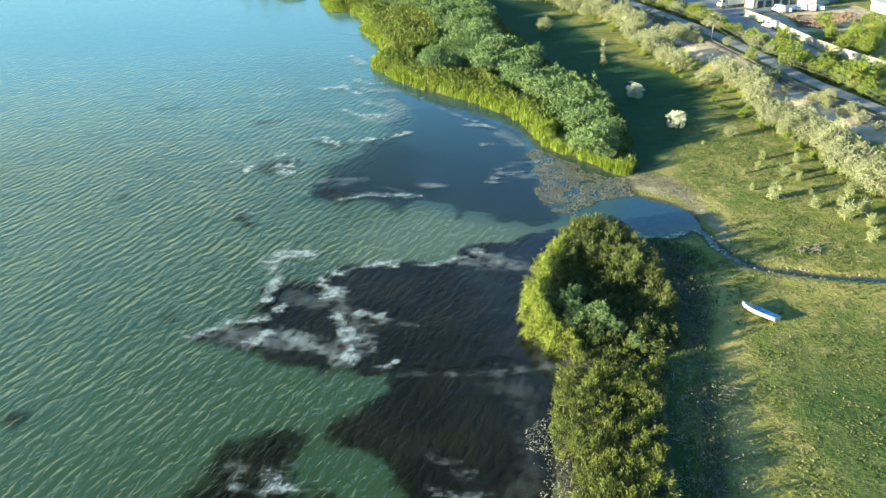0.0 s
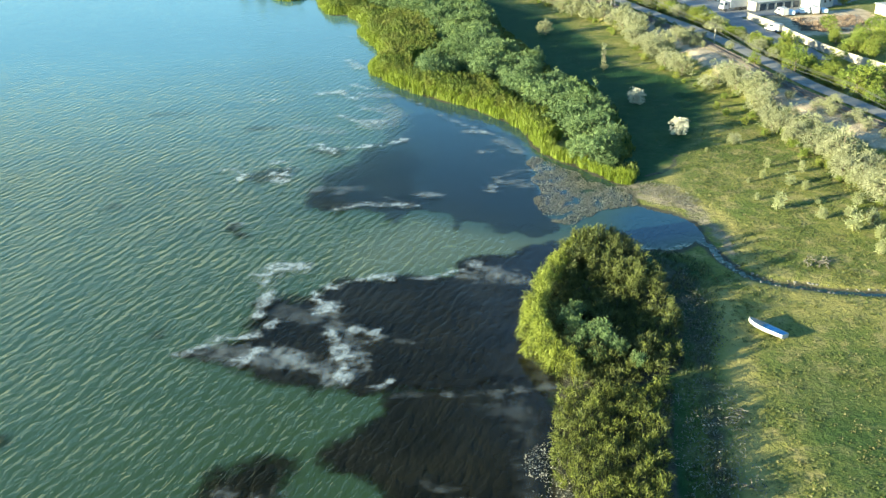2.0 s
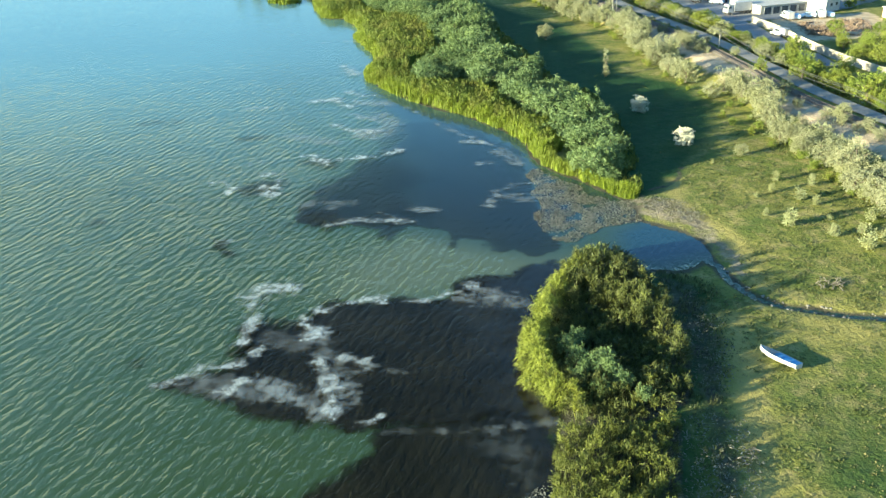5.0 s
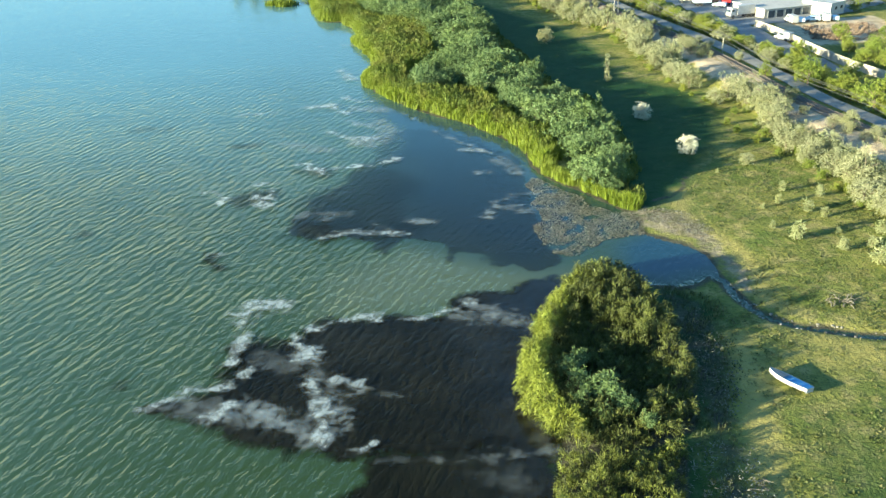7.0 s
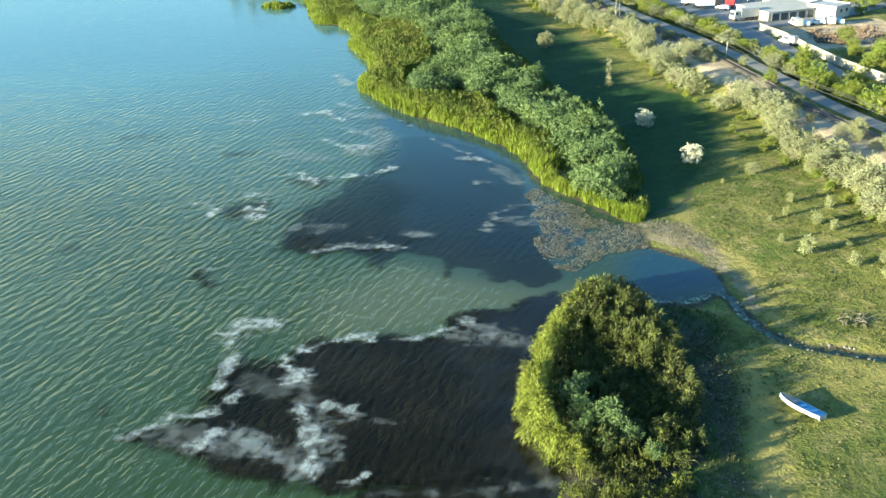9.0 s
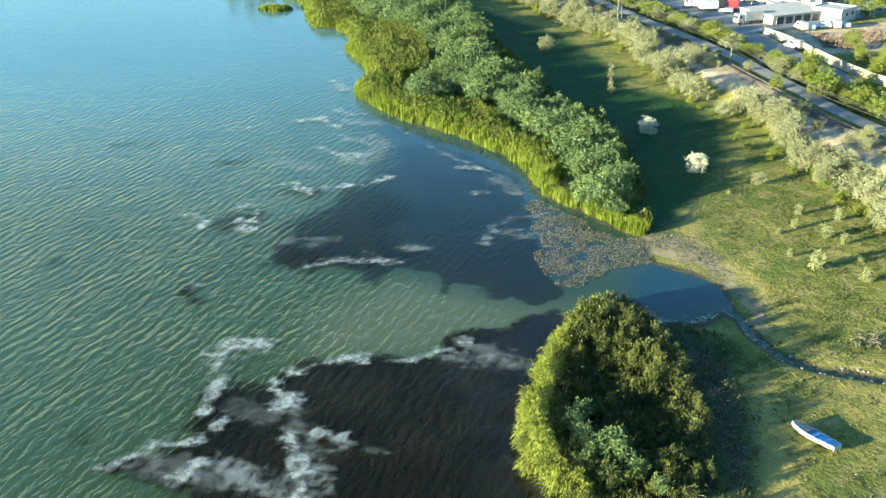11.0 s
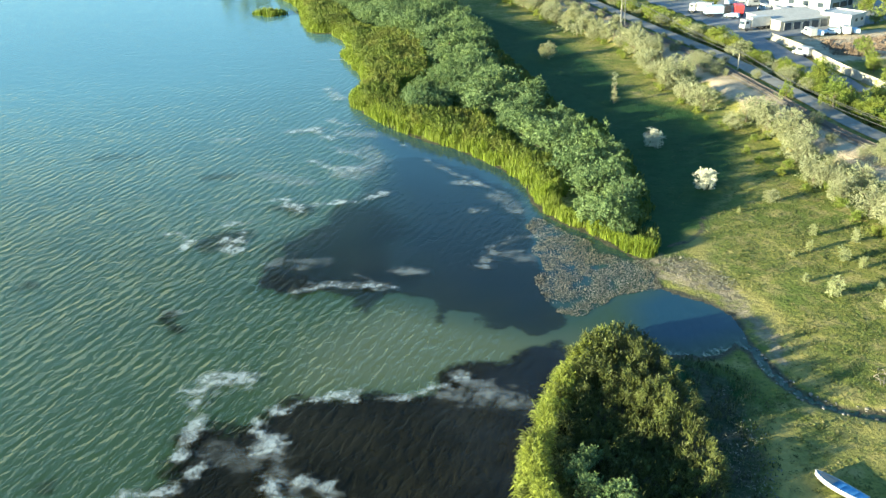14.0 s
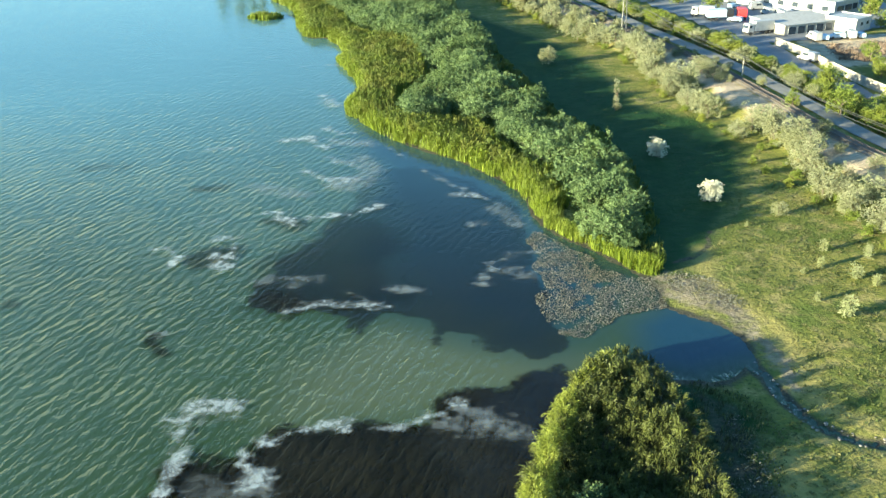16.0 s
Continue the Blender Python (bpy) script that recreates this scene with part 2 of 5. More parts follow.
def plain(name, a, b, scale=2.0, rough=0.6, metal=0.0, bump=0.2, spec=0.5):
    n = Nodes(name)
    f = n.noise(scale, 6, 0.6)
    c = n.mix(n.fit(f, 0.3, 0.7), a, b)
    c = n.mix(n.math("MULTIPLY", n.fit(n.noise(scale * 7, 3), 0.5, 0.75), 0.35), c, tuple(0.6 * v for v in a))
    n.bump(f, bump, 0.05)
    return n.set(Base_Color=c, Roughness=rough, Metallic=metal, Specular_IOR_Level=spec)


M_WATER, M_WEED, M_SCUM, M_GROUND = water_material(), weed_material(), scum_material(), ground_material()
M_REED = foliage("reed_leaf", (0.016, 0.024, 0.005), (0.165, 0.19, 0.034), (0.085, 0.10, 0.022), 0.06, tufted=True)
# inner leaf, darkened: shade inside the stands is put into its colour
M_REED_SHADED = foliage("shaded_reed_leaf", (0.012, 0.018, 0.005), (0.165, 0.190, 0.046), (0.07, 0.085, 0.022), 0.04, tufted=True)
M_FRINGE = foliage("fringe_reed_leaf", (0.085, 0.125, 0.014), (0.28, 0.345, 0.036), (0.17, 0.20, 0.035), 0.3)
# lit copy of the reed leaf, with the low sun put into its colour
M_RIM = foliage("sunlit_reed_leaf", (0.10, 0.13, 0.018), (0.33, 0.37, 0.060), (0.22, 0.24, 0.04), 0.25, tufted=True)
# olive tops, darker than the fringe: shade between them is put into the colour
M_REED_TOP = foliage("shaded_reed_top", (0.050, 0.082, 0.014), (0.175, 0.215, 0.036), (0.150, 0.150, 0.034), 0.25, tufted=True)
# near-black leaf: the self-shading of the clump's hollow is put into the colour
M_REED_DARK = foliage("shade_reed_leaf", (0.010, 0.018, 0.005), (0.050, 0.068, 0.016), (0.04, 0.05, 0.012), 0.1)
M_RUSH = foliage("rush_leaf", (0.030, 0.048, 0.018), (0.13, 0.16, 0.065), (0.13, 0.13, 0.06), 0.15)
M_REED_DULL = foliage("reed_leaf_dull", (0.050, 0.085, 0.015), (0.13, 0.17, 0.035), (0.16, 0.16, 0.04), 0.3)
M_WILLOW = foliage("willow_leaf", (0.062, 0.108, 0.040), (0.200, 0.275, 0.115), (0.17, 0.23, 0.070), tufted=True)
M_OLIVE = foliage("silver_leaf", (0.15, 0.165, 0.082), (0.36, 0.365, 0.225), (0.27, 0.28, 0.13), tufted=True)
M_PALE = foliage("pale_leaf", (0.42, 0.42, 0.32), (0.70, 0.68, 0.54), (0.6, 0.6, 0.45), tufted=True)
M_SAPLING = foliage("sapling_leaf", (0.16, 0.19, 0.08), (0.36, 0.37, 0.20), (0.3, 0.31, 0.13), tufted=True)
M_TREE = foliage("tree_leaf", (0.085, 0.125, 0.022), (0.215, 0.265, 0.045), (0.26, 0.275, 0.05), tufted=True)
M_PAD = foliage("floating_leaf", (0.08, 0.084, 0.06), (0.29, 0.275, 0.22), (0.15, 0.138, 0.092), 0.1)
M_LITTER = foliage("bleached_litter", (0.16, 0.16, 0.125), (0.40, 0.385, 0.32), (0.28, 0.265, 0.21), 0.1)
M_BARK = plain("bark", (0.10, 0.075, 0.055), (0.20, 0.16, 0.12), 6.0, 0.9)
M_ASPHALT = plain("worn_asphalt", (0.175, 0.17, 0.155), (0.24, 0.23, 0.208), 0.6, 0.85)
M_YARD = plain("yard_paving", (0.17, 0.18, 0.19), (0.24, 0.245, 0.25), 0.25, 0.85)
M_WHITE = plain("white_paint", (0.34, 0.34, 0.335), (0.43, 0.43, 0.42), 1.0, 0.5, 0, 0.05)
M_WHITEWALL = plain("limewashed_wall", (0.31, 0.285, 0.23), (0.42, 0.38, 0.31), 0.8, 0.85)
M_BLUE = plain("blue_paint", (0.16, 0.42, 0.66), (0.24, 0.50, 0.74), 3.0, 0.45, 0, 0.05)
M_RED = plain("red_paint", (0.50, 0.03, 0.035), (0.62, 0.05, 0.05), 2.0, 0.4, 0, 0.03)
M_DARK = plain("dark_rubber", (0.018, 0.018, 0.02), (0.035, 0.035, 0.036), 4.0, 0.7)
M_GLASS = plain("dark_glass", (0.03, 0.04, 0.05), (0.05, 0.065, 0.08), 1.0, 0.12, 0, 0.0)
M_STEEL = plain("dull_steel", (0.11, 0.11, 0.107), (0.17, 0.167, 0.16), 3.0, 0.5, 0.6, 0.05)
M_RUST = plain("rusty_steel", (0.11, 0.088, 0.072), (0.18, 0.145, 0.118), 3.0, 0.7, 0.3, 0.1)
M_BALLAST = plain("track_ballast", (0.17, 0.150, 0.120), (0.27, 0.240, 0.195), 2.5, 0.95, 0, 0.8)
M_SLEEPER = plain("old_sleeper", (0.13, 0.11, 0.09), (0.20, 0.17, 0.14), 4.0, 0.9)
M_CONCRETE = plain("concrete", (0.34, 0.33, 0.31), (0.46, 0.45, 0.42), 1.2, 0.85)
M_STONE = plain("pale_stone", (0.13, 0.12, 0.10), (0.27, 0.25, 0.22), 2.5, 0.9, 0, 0.4)
M_WOOD = plain("bleached_wood", (0.08, 0.072, 0.055), (0.19, 0.17, 0.13), 3.0, 0.85)

# ---- plan, in metres ----
SHORE = [(-40, -300), (-6, 0), (4, 40), (7.8, 69), (10.3, 79.6), (11.9, 91.4), (13.5, 103.3), (19.5, 121.4), (27, 126.8), (32.8, 126.6), (36.4, 131.4),
         (36.6, 135.8), (33.6, 140.2), (29.4, 144.0), (28.8, 150.9), (24, 160), (18.5, 167.6), (15.8, 175.3), (14.7, 184), (10.4, 192.5), (3.7, 202),
         (-4.8, 211), (-13.3, 224), (-18.6, 239), (-16.7, 253), (-24.8, 282), (-24.7, 292), (-30.9, 310.5), (-38, 315), (-47.3, 357), (-58.6, 380),
         (-80, 440), (-160, 560), (-700, 900)]
LAND = rounded(SHORE, False, 3) + [(-4500, 2500), (-4500, 4900), (4900, 4900), (4900, -4900), (-600, -4900)]
NEAR_UP = [(12.2, 92.5), (10.3, 96.6), (8.6, 103.6), (10.5, 111), (14.4, 121.5), (18.3, 128.5), (22.3, 130.5), (25.4, 127), (27.0, 116), (27.2, 104), (25.4, 94.5), (19.2, 90.5), (14.9, 90.6)]
NEAR_LOW = [(11.8, 89.8), (14.8, 89.4), (19.1, 89.2), (23.4, 90.2), (21, 79.2), (19.5, 68.7), (17, 50), (8, 50), (10.9, 66), (9.8, 79.6)]
CREEK = rounded([(35.6, 135.2), (36.9, 129), (37.8, 122.6), (39.4, 118.2), (42.2, 115.4), (46.5, 113.6), (50.5, 112.2), (57, 111.2), (66, 111.5), (80, 109)], False, 4)
ROAD = rounded([(108, 60), (103, 100), (94, 150), (84.8, 182), (78.4, 208), (75.0, 232), (70.2, 260), (61.8, 292), (54, 322), (41, 372), (18, 430), (-20, 500)], False, 5)
ROAD_W = 3.9


def beside(line, off, step=None):
    """A line that runs beside another, off metres to its left."""
    p = np.asarray(line, float)
    d = np.gradient(p, axis=0)
    d /= np.linalg.norm(d, axis=1)[:, None]
    return [tuple(q) for q in p + off * np.stack([-d[:, 1], d[:, 0]], 1)]


RAIL = beside(ROAD, 5.2)
SANDY = beside(ROAD, 10.0)
ROW = rounded([(72, 110), (67, 140), (64.5, 160), (62.5, 178), (61.5, 192), (58.5, 206), (55, 216), (51.5, 234), (49, 262), (46, 280), (40, 292), (32, 328), (22, 359), (5, 400)], False, 4)


def land_height(x, y):
    d = area_distance(x, y, LAND)
    d = d + np.clip(1 - abs(d) / 8, 0, 1) * 1.6 * (fbm(x, y, 3.5, 3, 5) - 0.5)
    z = np.where(d > 0, np.minimum(d * 0.045, 0.35 + d * 0.004), np.maximum(d * 0.12, -1.6))
    z = z + np.where(d > 3, 1, 0) * 0.10 * (vnoise(x, y, 6, 3) - 0.5) + np.clip(d / 6, 0, 1) * 0.22 * (vnoise(x, y, 17, 4) - 0.5)
    c, _ = line_distance(x, y, CREEK)
    z = np.where(d > -2, np.minimum(z, -0.2 + np.clip(c - 0.1, 0, 9) * 0.5), z)
    r, _ = line_distance(x, y, RAIL)
    t = np.clip((12.5 - r) / 7, 0, 1)
    return z + 1.7 * t * t * (3 - 2 * t)


# ---- ground: one sheet out to the horizon ----
def spaced(a, b, step, far):
    core = np.arange(a, b + step / 2, step)
    lo, hi, s = [], [], step
    while not lo or lo[-1] > -far:
        s *= 1.45
        lo.append((lo[-1] if lo else core[0]) - s)
    s = step
    while not hi or hi[-1] < far:
        s *= 1.45
        hi.append((hi[-1] if hi else core[-1]) + s)
    return np.concatenate([lo[::-1], core, hi])


def build_ground():
    xs, ys = spaced(-66, 140, 0.9, 4800), spaced(60, 400, 0.9, 4800)
    X, Y = np.meshgrid(xs, ys, indexing="ij")
    x, y = X.ravel(), Y.ravel()
    z = land_height(x, y)
    d = area_distance(x, y, LAND)
    c, _ = line_distance(x, y, CREEK)
    s, _ = line_distance(x, y, SANDY)
    beach, _ = line_distance(x, y, [(37.8, 138.5), (39.5, 133.5), (40.2, 129.0), (39.6, 125)])
    spit, _ = line_distance(x, y, [(30.5, 148), (33.5, 146), (37, 142)])
    yard_side = [(95, 292), (96, 262), (104, 262), (128, 268), (128, 300), (112, 296)]
    sand = np.maximum.reduce([1.25 - s / 4.5, np.zeros_like(s), 0.75 * np.clip((area_distance(x, y, yard_side) + 2) / 4, 0, 1)])
    silt = np.clip(np.maximum(1.05 - beach / 2.4, 1.0 - spit / 3.4), 0, 1)
    litter = [(28.5, 152.2), (31.3, 146.4), (36.1, 141.0), (38.1, 137.6), (38.5, 131.5), (40.4, 133), (40.2, 140), (39.9, 144.3), (37.4, 150.8), (32.0, 154.0)]
    silt = np.maximum(silt, 0.9 * np.clip((area_distance(x, y, litter) + 1.5) / 3, 0, 1))
    ditch, _ = line_distance(x, y, [(33.7, 156.3), (36.9, 157.7), (39.5, 160.8), (41.0, 166.4)])
    wet_shade = np.maximum.reduce([1 - np.clip(d, 0, 99) / 2.5, 1.1 - c / 1.6, 1.0 - ditch / 0.8])
    # darkens the ground under the reed clumps: shade put into its colour
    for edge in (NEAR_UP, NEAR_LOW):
        wet_shade = np.maximum(wet_shade, np.clip((area_distance(x, y, edge) + 1) / 1.5, 0, 1) * 1.3)
    # damp patches and painted shade in one, along the clump's shadow
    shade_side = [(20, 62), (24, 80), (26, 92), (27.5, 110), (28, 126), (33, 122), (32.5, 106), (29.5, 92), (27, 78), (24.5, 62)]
    wet_shade = np.maximum(wet_shade, np.clip((area_distance(x, y, shade_side) + 1.5) / 3, 0, 1) * 0.62)
    strip, _ = line_distance(x, y, [(26.5, 66), (29, 80), (31.5, 92), (33.5, 101), (35, 112)])
    strip2, _ = line_distance(x, y, [(41.5, 139), (42.2, 133), (41.8, 127), (41, 122), (44, 118)])
    strip3, _ = line_distance(x, y, [(38.5, 160), (37.2, 152), (38, 145), (41, 140)])
    dry = np.clip(np.maximum.reduce([1.2 - strip / 2.2, 1.15 - strip2 / 1.9, 1.0 - strip3 / 2.2]), 0, 1)
    # painted shade behind the willows and by the near clump; last, simply greener grass
    lush_shade = np.clip((area_distance(x, y, [(30, 150), (38.7, 161), (51, 186), (55, 203), (52.7, 223), (41, 234), (39.6, 264), (34, 289), (10, 340), (5, 300), (20, 240), (28, 190)]) + 3) / 4, 0, 1)
    lush_shade = np.maximum(lush_shade, np.clip((area_distance(x, y, [(14, 60), (21, 60), (25, 90), (31, 104), (35, 120), (26, 132), (16, 90)]) + 2) / 4, 0, 1))
    lush_shade = np.maximum(lush_shade, 0.65 * np.clip((106 - y) / 22, 0, 1) * np.clip((x - 33) / 3, 0, 1) * np.clip((75 - x) / 10, 0, 1))
    dry = np.maximum(dry, 0.75 * np.clip(1.3 - np.hypot((x - 51) / 14, (y - 113) / 13), 0, 1) * np.clip(fbm(x, y, 6, 3, 44) * 2 - 0.5, 0, 1))
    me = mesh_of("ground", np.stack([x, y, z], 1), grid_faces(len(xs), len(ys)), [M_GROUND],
                 {"sand": sand, "silt": silt, "wet_shade": wet_shade, "dry": dry, "lush_shade": lush_shade}, True)
    tagged(new("ground", me), "grassy lake meadow with dry yellow patches, mud and shade painted in its colour", "ground", kind="structure")


def build_lake():
    xs, ys = spaced(-120, 60, 1.5, 4800), spaced(40, 420, 1.5, 4800)
    X, Y = np.meshgrid(xs, ys, indexing="ij")
    x, y = X.ravel(), Y.ravel()
    wander = 11.0 * (fbm(x, y, 16.0, 4, 71, 0.6) - 0.5)
    calm = np.clip((wander + area_distance(x, y, [(-22, 146), (-12, 176), (-6, 190), (-16, 225), (0, 206), (14, 186), (18, 166), (30, 150), (40, 134), (26, 128), (12, 122), (8, 132), (-6, 142)]) + 4) / 7, 0, 1)
    bay = np.clip((area_distance(x, y, [(-6, 121), (14, 121), (12, 90), (9, 66), (-6, 66), (-6, 90)]) + 3) / 8, 0, 1) * 0.6
    far = np.clip((y - 115) / 165, 0, 1)
    shallow = np.clip((0.5 * wander + area_distance(x, y, [(-14, 130), (-4, 139), (8, 133), (18, 131), (14, 126), (2, 123), (-6, 120), (-14, 121)]) + 5) / 8, 0, 1) * 0.95
    # painted sky reflection: more with distance and westward, where the sky is brighter
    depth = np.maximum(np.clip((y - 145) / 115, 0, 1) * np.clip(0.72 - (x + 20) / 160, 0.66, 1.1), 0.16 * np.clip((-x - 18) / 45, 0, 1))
    pool = area_distance(x, y, [(24, 130), (30, 128), (37, 131), (40, 120), (60, 108), (90, 105), (90, 118), (46, 118), (39, 137), (31, 146), (25, 140)])
    murky_sky = np.maximum(np.clip((pool + 2) / 5, 0, 1), 0.85 * np.clip((wander + area_distance(x, y, [(-16, 225), (4, 203), (16, 184), (18, 166), (28, 152), (14, 134), (-4, 146), (-10, 180)]) + 6) / 13, 0, 1))
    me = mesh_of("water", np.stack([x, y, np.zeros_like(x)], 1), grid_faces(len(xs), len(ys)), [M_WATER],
                 {"calm": np.maximum.reduce([calm, bay, far * 0.9, np.clip((pool + 2.5) / 3, 0, 1)]), "shallow": shallow, "depth": depth, "murky_sky": murky_sky}, True)
    tagged(new("water", me), "green-blue lake water with small wind ripples", "water", kind="structure")


build_ground()
build_lake()


# ---- weed beds and floating scum on the lake ----
def bounds_of(points, pad):
    p = np.asarray(points, float)
    return (*(p.min(0) - pad), *(p.max(0) + pad))


def with_value(me, name, value):
    a = me.attributes.new(name, "FLOAT", "POINT")
    a.data.foreach_set("value", np.full(len(me.vertices), value, np.float32))
    return me


PATCHES = [0]


def lift():
    """Each patch a little above the one before, so that none share a plane."""
    PATCHES[0] += 1
    return 0.02 + 0.004 * PATCHES[0]


def weed_bed(outline, thick, calm, soft, label, way=1, fade=None, ragged=5.5):
    o = rounded(outline)
    me = sheet("weed_bed", bounds_of(o, 4), lambda x, y: (area_distance(x, y, o) + way * ragged * (fbm(x, y, 5.0, 5, 7, 0.62) - 0.5)) / soft + 0.3, lift(), 0.4, M_WEED)
    with_value(with_value(me, "thick", thick), "calm", calm)
    if not fade:
        co = np.empty(len(me.vertices) * 3, np.float32)
        me.vertices.foreach_get("co", co)
        co = co.reshape(-1, 3)
        still = calm + (0.93 - calm) * np.clip((co[:, 0] + 1) / 12, 0, 1) * np.clip(fbm(co[:, 0], co[:, 1], 5.0, 3, 61) * 2.2 - 0.4, 0, 1)
        me.attributes["calm"].data.foreach_set("value", np.asarray(still, np.float32))
    else:
        co = np.empty(len(me.vertices) * 3, np.float32)
        me.vertices.foreach_get("co", co)
        co = co.reshape(-1, 3)
        me.attributes["thick"].data.foreach_set("value", np.asarray(thick * (1 - 0.72 * np.clip((co[:, 1] - fade[0]) / (fade[1] - fade[0]), 0, 1)), np.float32))
    tagged(new("weed_bed", me), label, "water weed")


def weed_spot(line, width, thick):
    me = sheet("weed_bed", bounds_of(line, width + 3), lambda x, y: (width * 1.15 - line_distance(x, y, line)[0] + 5.0 * (fbm(x, y, 2.5, 4, 17) - 0.5)) / 2.6, lift(), 0.4, M_WEED)
    with_value(with_value(me, "thick", thick * 0.85), "calm", 0.2)
    tagged(new("weed_bed", me), "small dark patch of drowned weed under rippled water", "water weed")


def scum(line, width, thick):
    me = sheet("algae_scum", bounds_of(line, width + 3),
               lambda x, y: (width - line_distance(x, y, line)[0] + 3.0 * (fbm(x, y, 3.0, 4, 23) - 0.5) + 2.6 * (fbm(x, y * 2.0, 1.6, 3, 29) - 0.5) + 0.3) / (0.9 + width * 0.6), 0.02 + lift(), 0.3, M_SCUM)
    with_value(me, "thick", thick)
    tagged(new("algae_scum", me), "whitish algae scum drifting on the lake water", "algae", "scum patches on the lake")


weed_bed([(-31, 99.8), (-27.9, 102.9), (-24.2, 105.7), (-23.8, 109.5), (-23.7, 113.6), (-18.1, 114.2), (-16.2, 117.6), (-12.4, 119.6), (-3, 119.2), (3.4, 122.3),
          (13.4, 128), (16, 116.3), (12, 103.6), (12, 91.5), (1.7, 90.6), (-6.4, 90.4), (-12.8, 92.2), (-19.4, 93.2), (-24.5, 95.9)], 0.97, 0.68, 3.0,
         "broad dark brown weed bed under shallow water")
weed_bed([(-13.6, 79.4), (-12, 82.8), (-8, 86.5), (-6.4, 91.2), (1.7, 92.4), (12, 93), (11, 79.7), (9, 66), (8, 50), (-5.5, 50), (-5.5, 69.4), (-6.8, 73.7), (-10.2, 76.5)], 0.89, 0.68, 3.6,
         "dark weed bed in the shallows beside the reeds", -1)
weed_bed([(-24.3, 72.2), (-22.7, 77.4), (-18.6, 80.8), (-15.4, 79.0), (-15.6, 73.6), (-12.4, 69.0), (-14, 63), (-19, 60), (-23.6, 64)], 0.86, 0.2, 4.0,
         "small dark weed bed under rippled green water")
weed_bed([(-24, 152), (-21.5, 158), (-17, 166), (-13, 180), (-10, 194), (-3, 200), (4, 194), (12, 184), (15, 172), (15, 151.5), (16.6, 138), (14.5, 133.2), (11.5, 131.6), (7.7, 133.4), (6.5, 136.7), (3.2, 138.6),
          (1.2, 135.8), (-1.0, 141.6), (-5.6, 142.7), (-6.6, 137.4), (-8.8, 137.4), (-10.9, 142.8), (-17.7, 143.7), (-21.8, 146.6)], 0.55, 0.93, 1.3,
         "wide dark weed bed under calm blue water", 1, (148, 192), 7.0)
weed_bed([(-25.6, 156.8), (-22.0, 145.8), (-16.5, 144.0), (-9.5, 144.0), (-4.0, 146.8), (-5.2, 171.9), (-13.9, 173.4), (-20.2, 168.3), (-23.4, 162.4)], 0.24, 0.75, 4.5,
         "thin dark weed under rippled water beside the wide bed", 1, None, 9.0)
weed_bed([(0.7, 122.6), (3.7, 125.6), (7.3, 125.6), (9.4, 125.4), (10.6, 129.0), (13.2, 129.8), (15.8, 130.0), (16, 122), (10, 118), (3, 119)], 0.9, 0.6, 2.0,
         "ragged dark weed at the corner of the broad bed", 1, None, 3.0)
weed_spot([(-42.5, 160.9), (-40.4, 163.0), (-37.5, 162.0), (-36.3, 159.4), (-38.9, 156.8), (-41.6, 158.0), (-42.5, 160.9)], 0.5, 0.75)
weed_spot([(-36.5, 154.6), (-34.4, 152.6)], 0.4, 0.5)
weed_spot([(-32.9, 137.9), (-30.9, 134.4)], 1.6, 0.8)
weed_spot([(-37.8, 104.8), (-35.4, 104.9)], 1.2, 0.7)
weed_spot([(-55.4, 147.3), (-53.7, 147.7)], 1.5, 0.6)
weed_spot([(-63.3, 201.8), (-56.0, 202.6)], 2.0, 0.22)
weed_spot([(-39.4, 189.4), (-35.5, 190.3)], 2.0, 0.35)
weed_spot([(-47.8, 84.0), (-46.1, 83.5)], 1.6, 0.8)
weed_spot([(-23.9, 108.0), (-23.9, 112.8)], 2.0, 0.8)
weed_spot([(-17.2, 78.6), (-11.9, 81.8)], 0.8, 0.4)
weed_spot([(-20.3, 148.4), (-17.2, 145.6)], 3, 0.7)
weed_spot([(-31.7, 160.4), (-29.1, 163.2)], 3.5, 0.5)
weed_spot([(-24.3, 174.5), (-20.9, 173.2)], 3, 0.4)
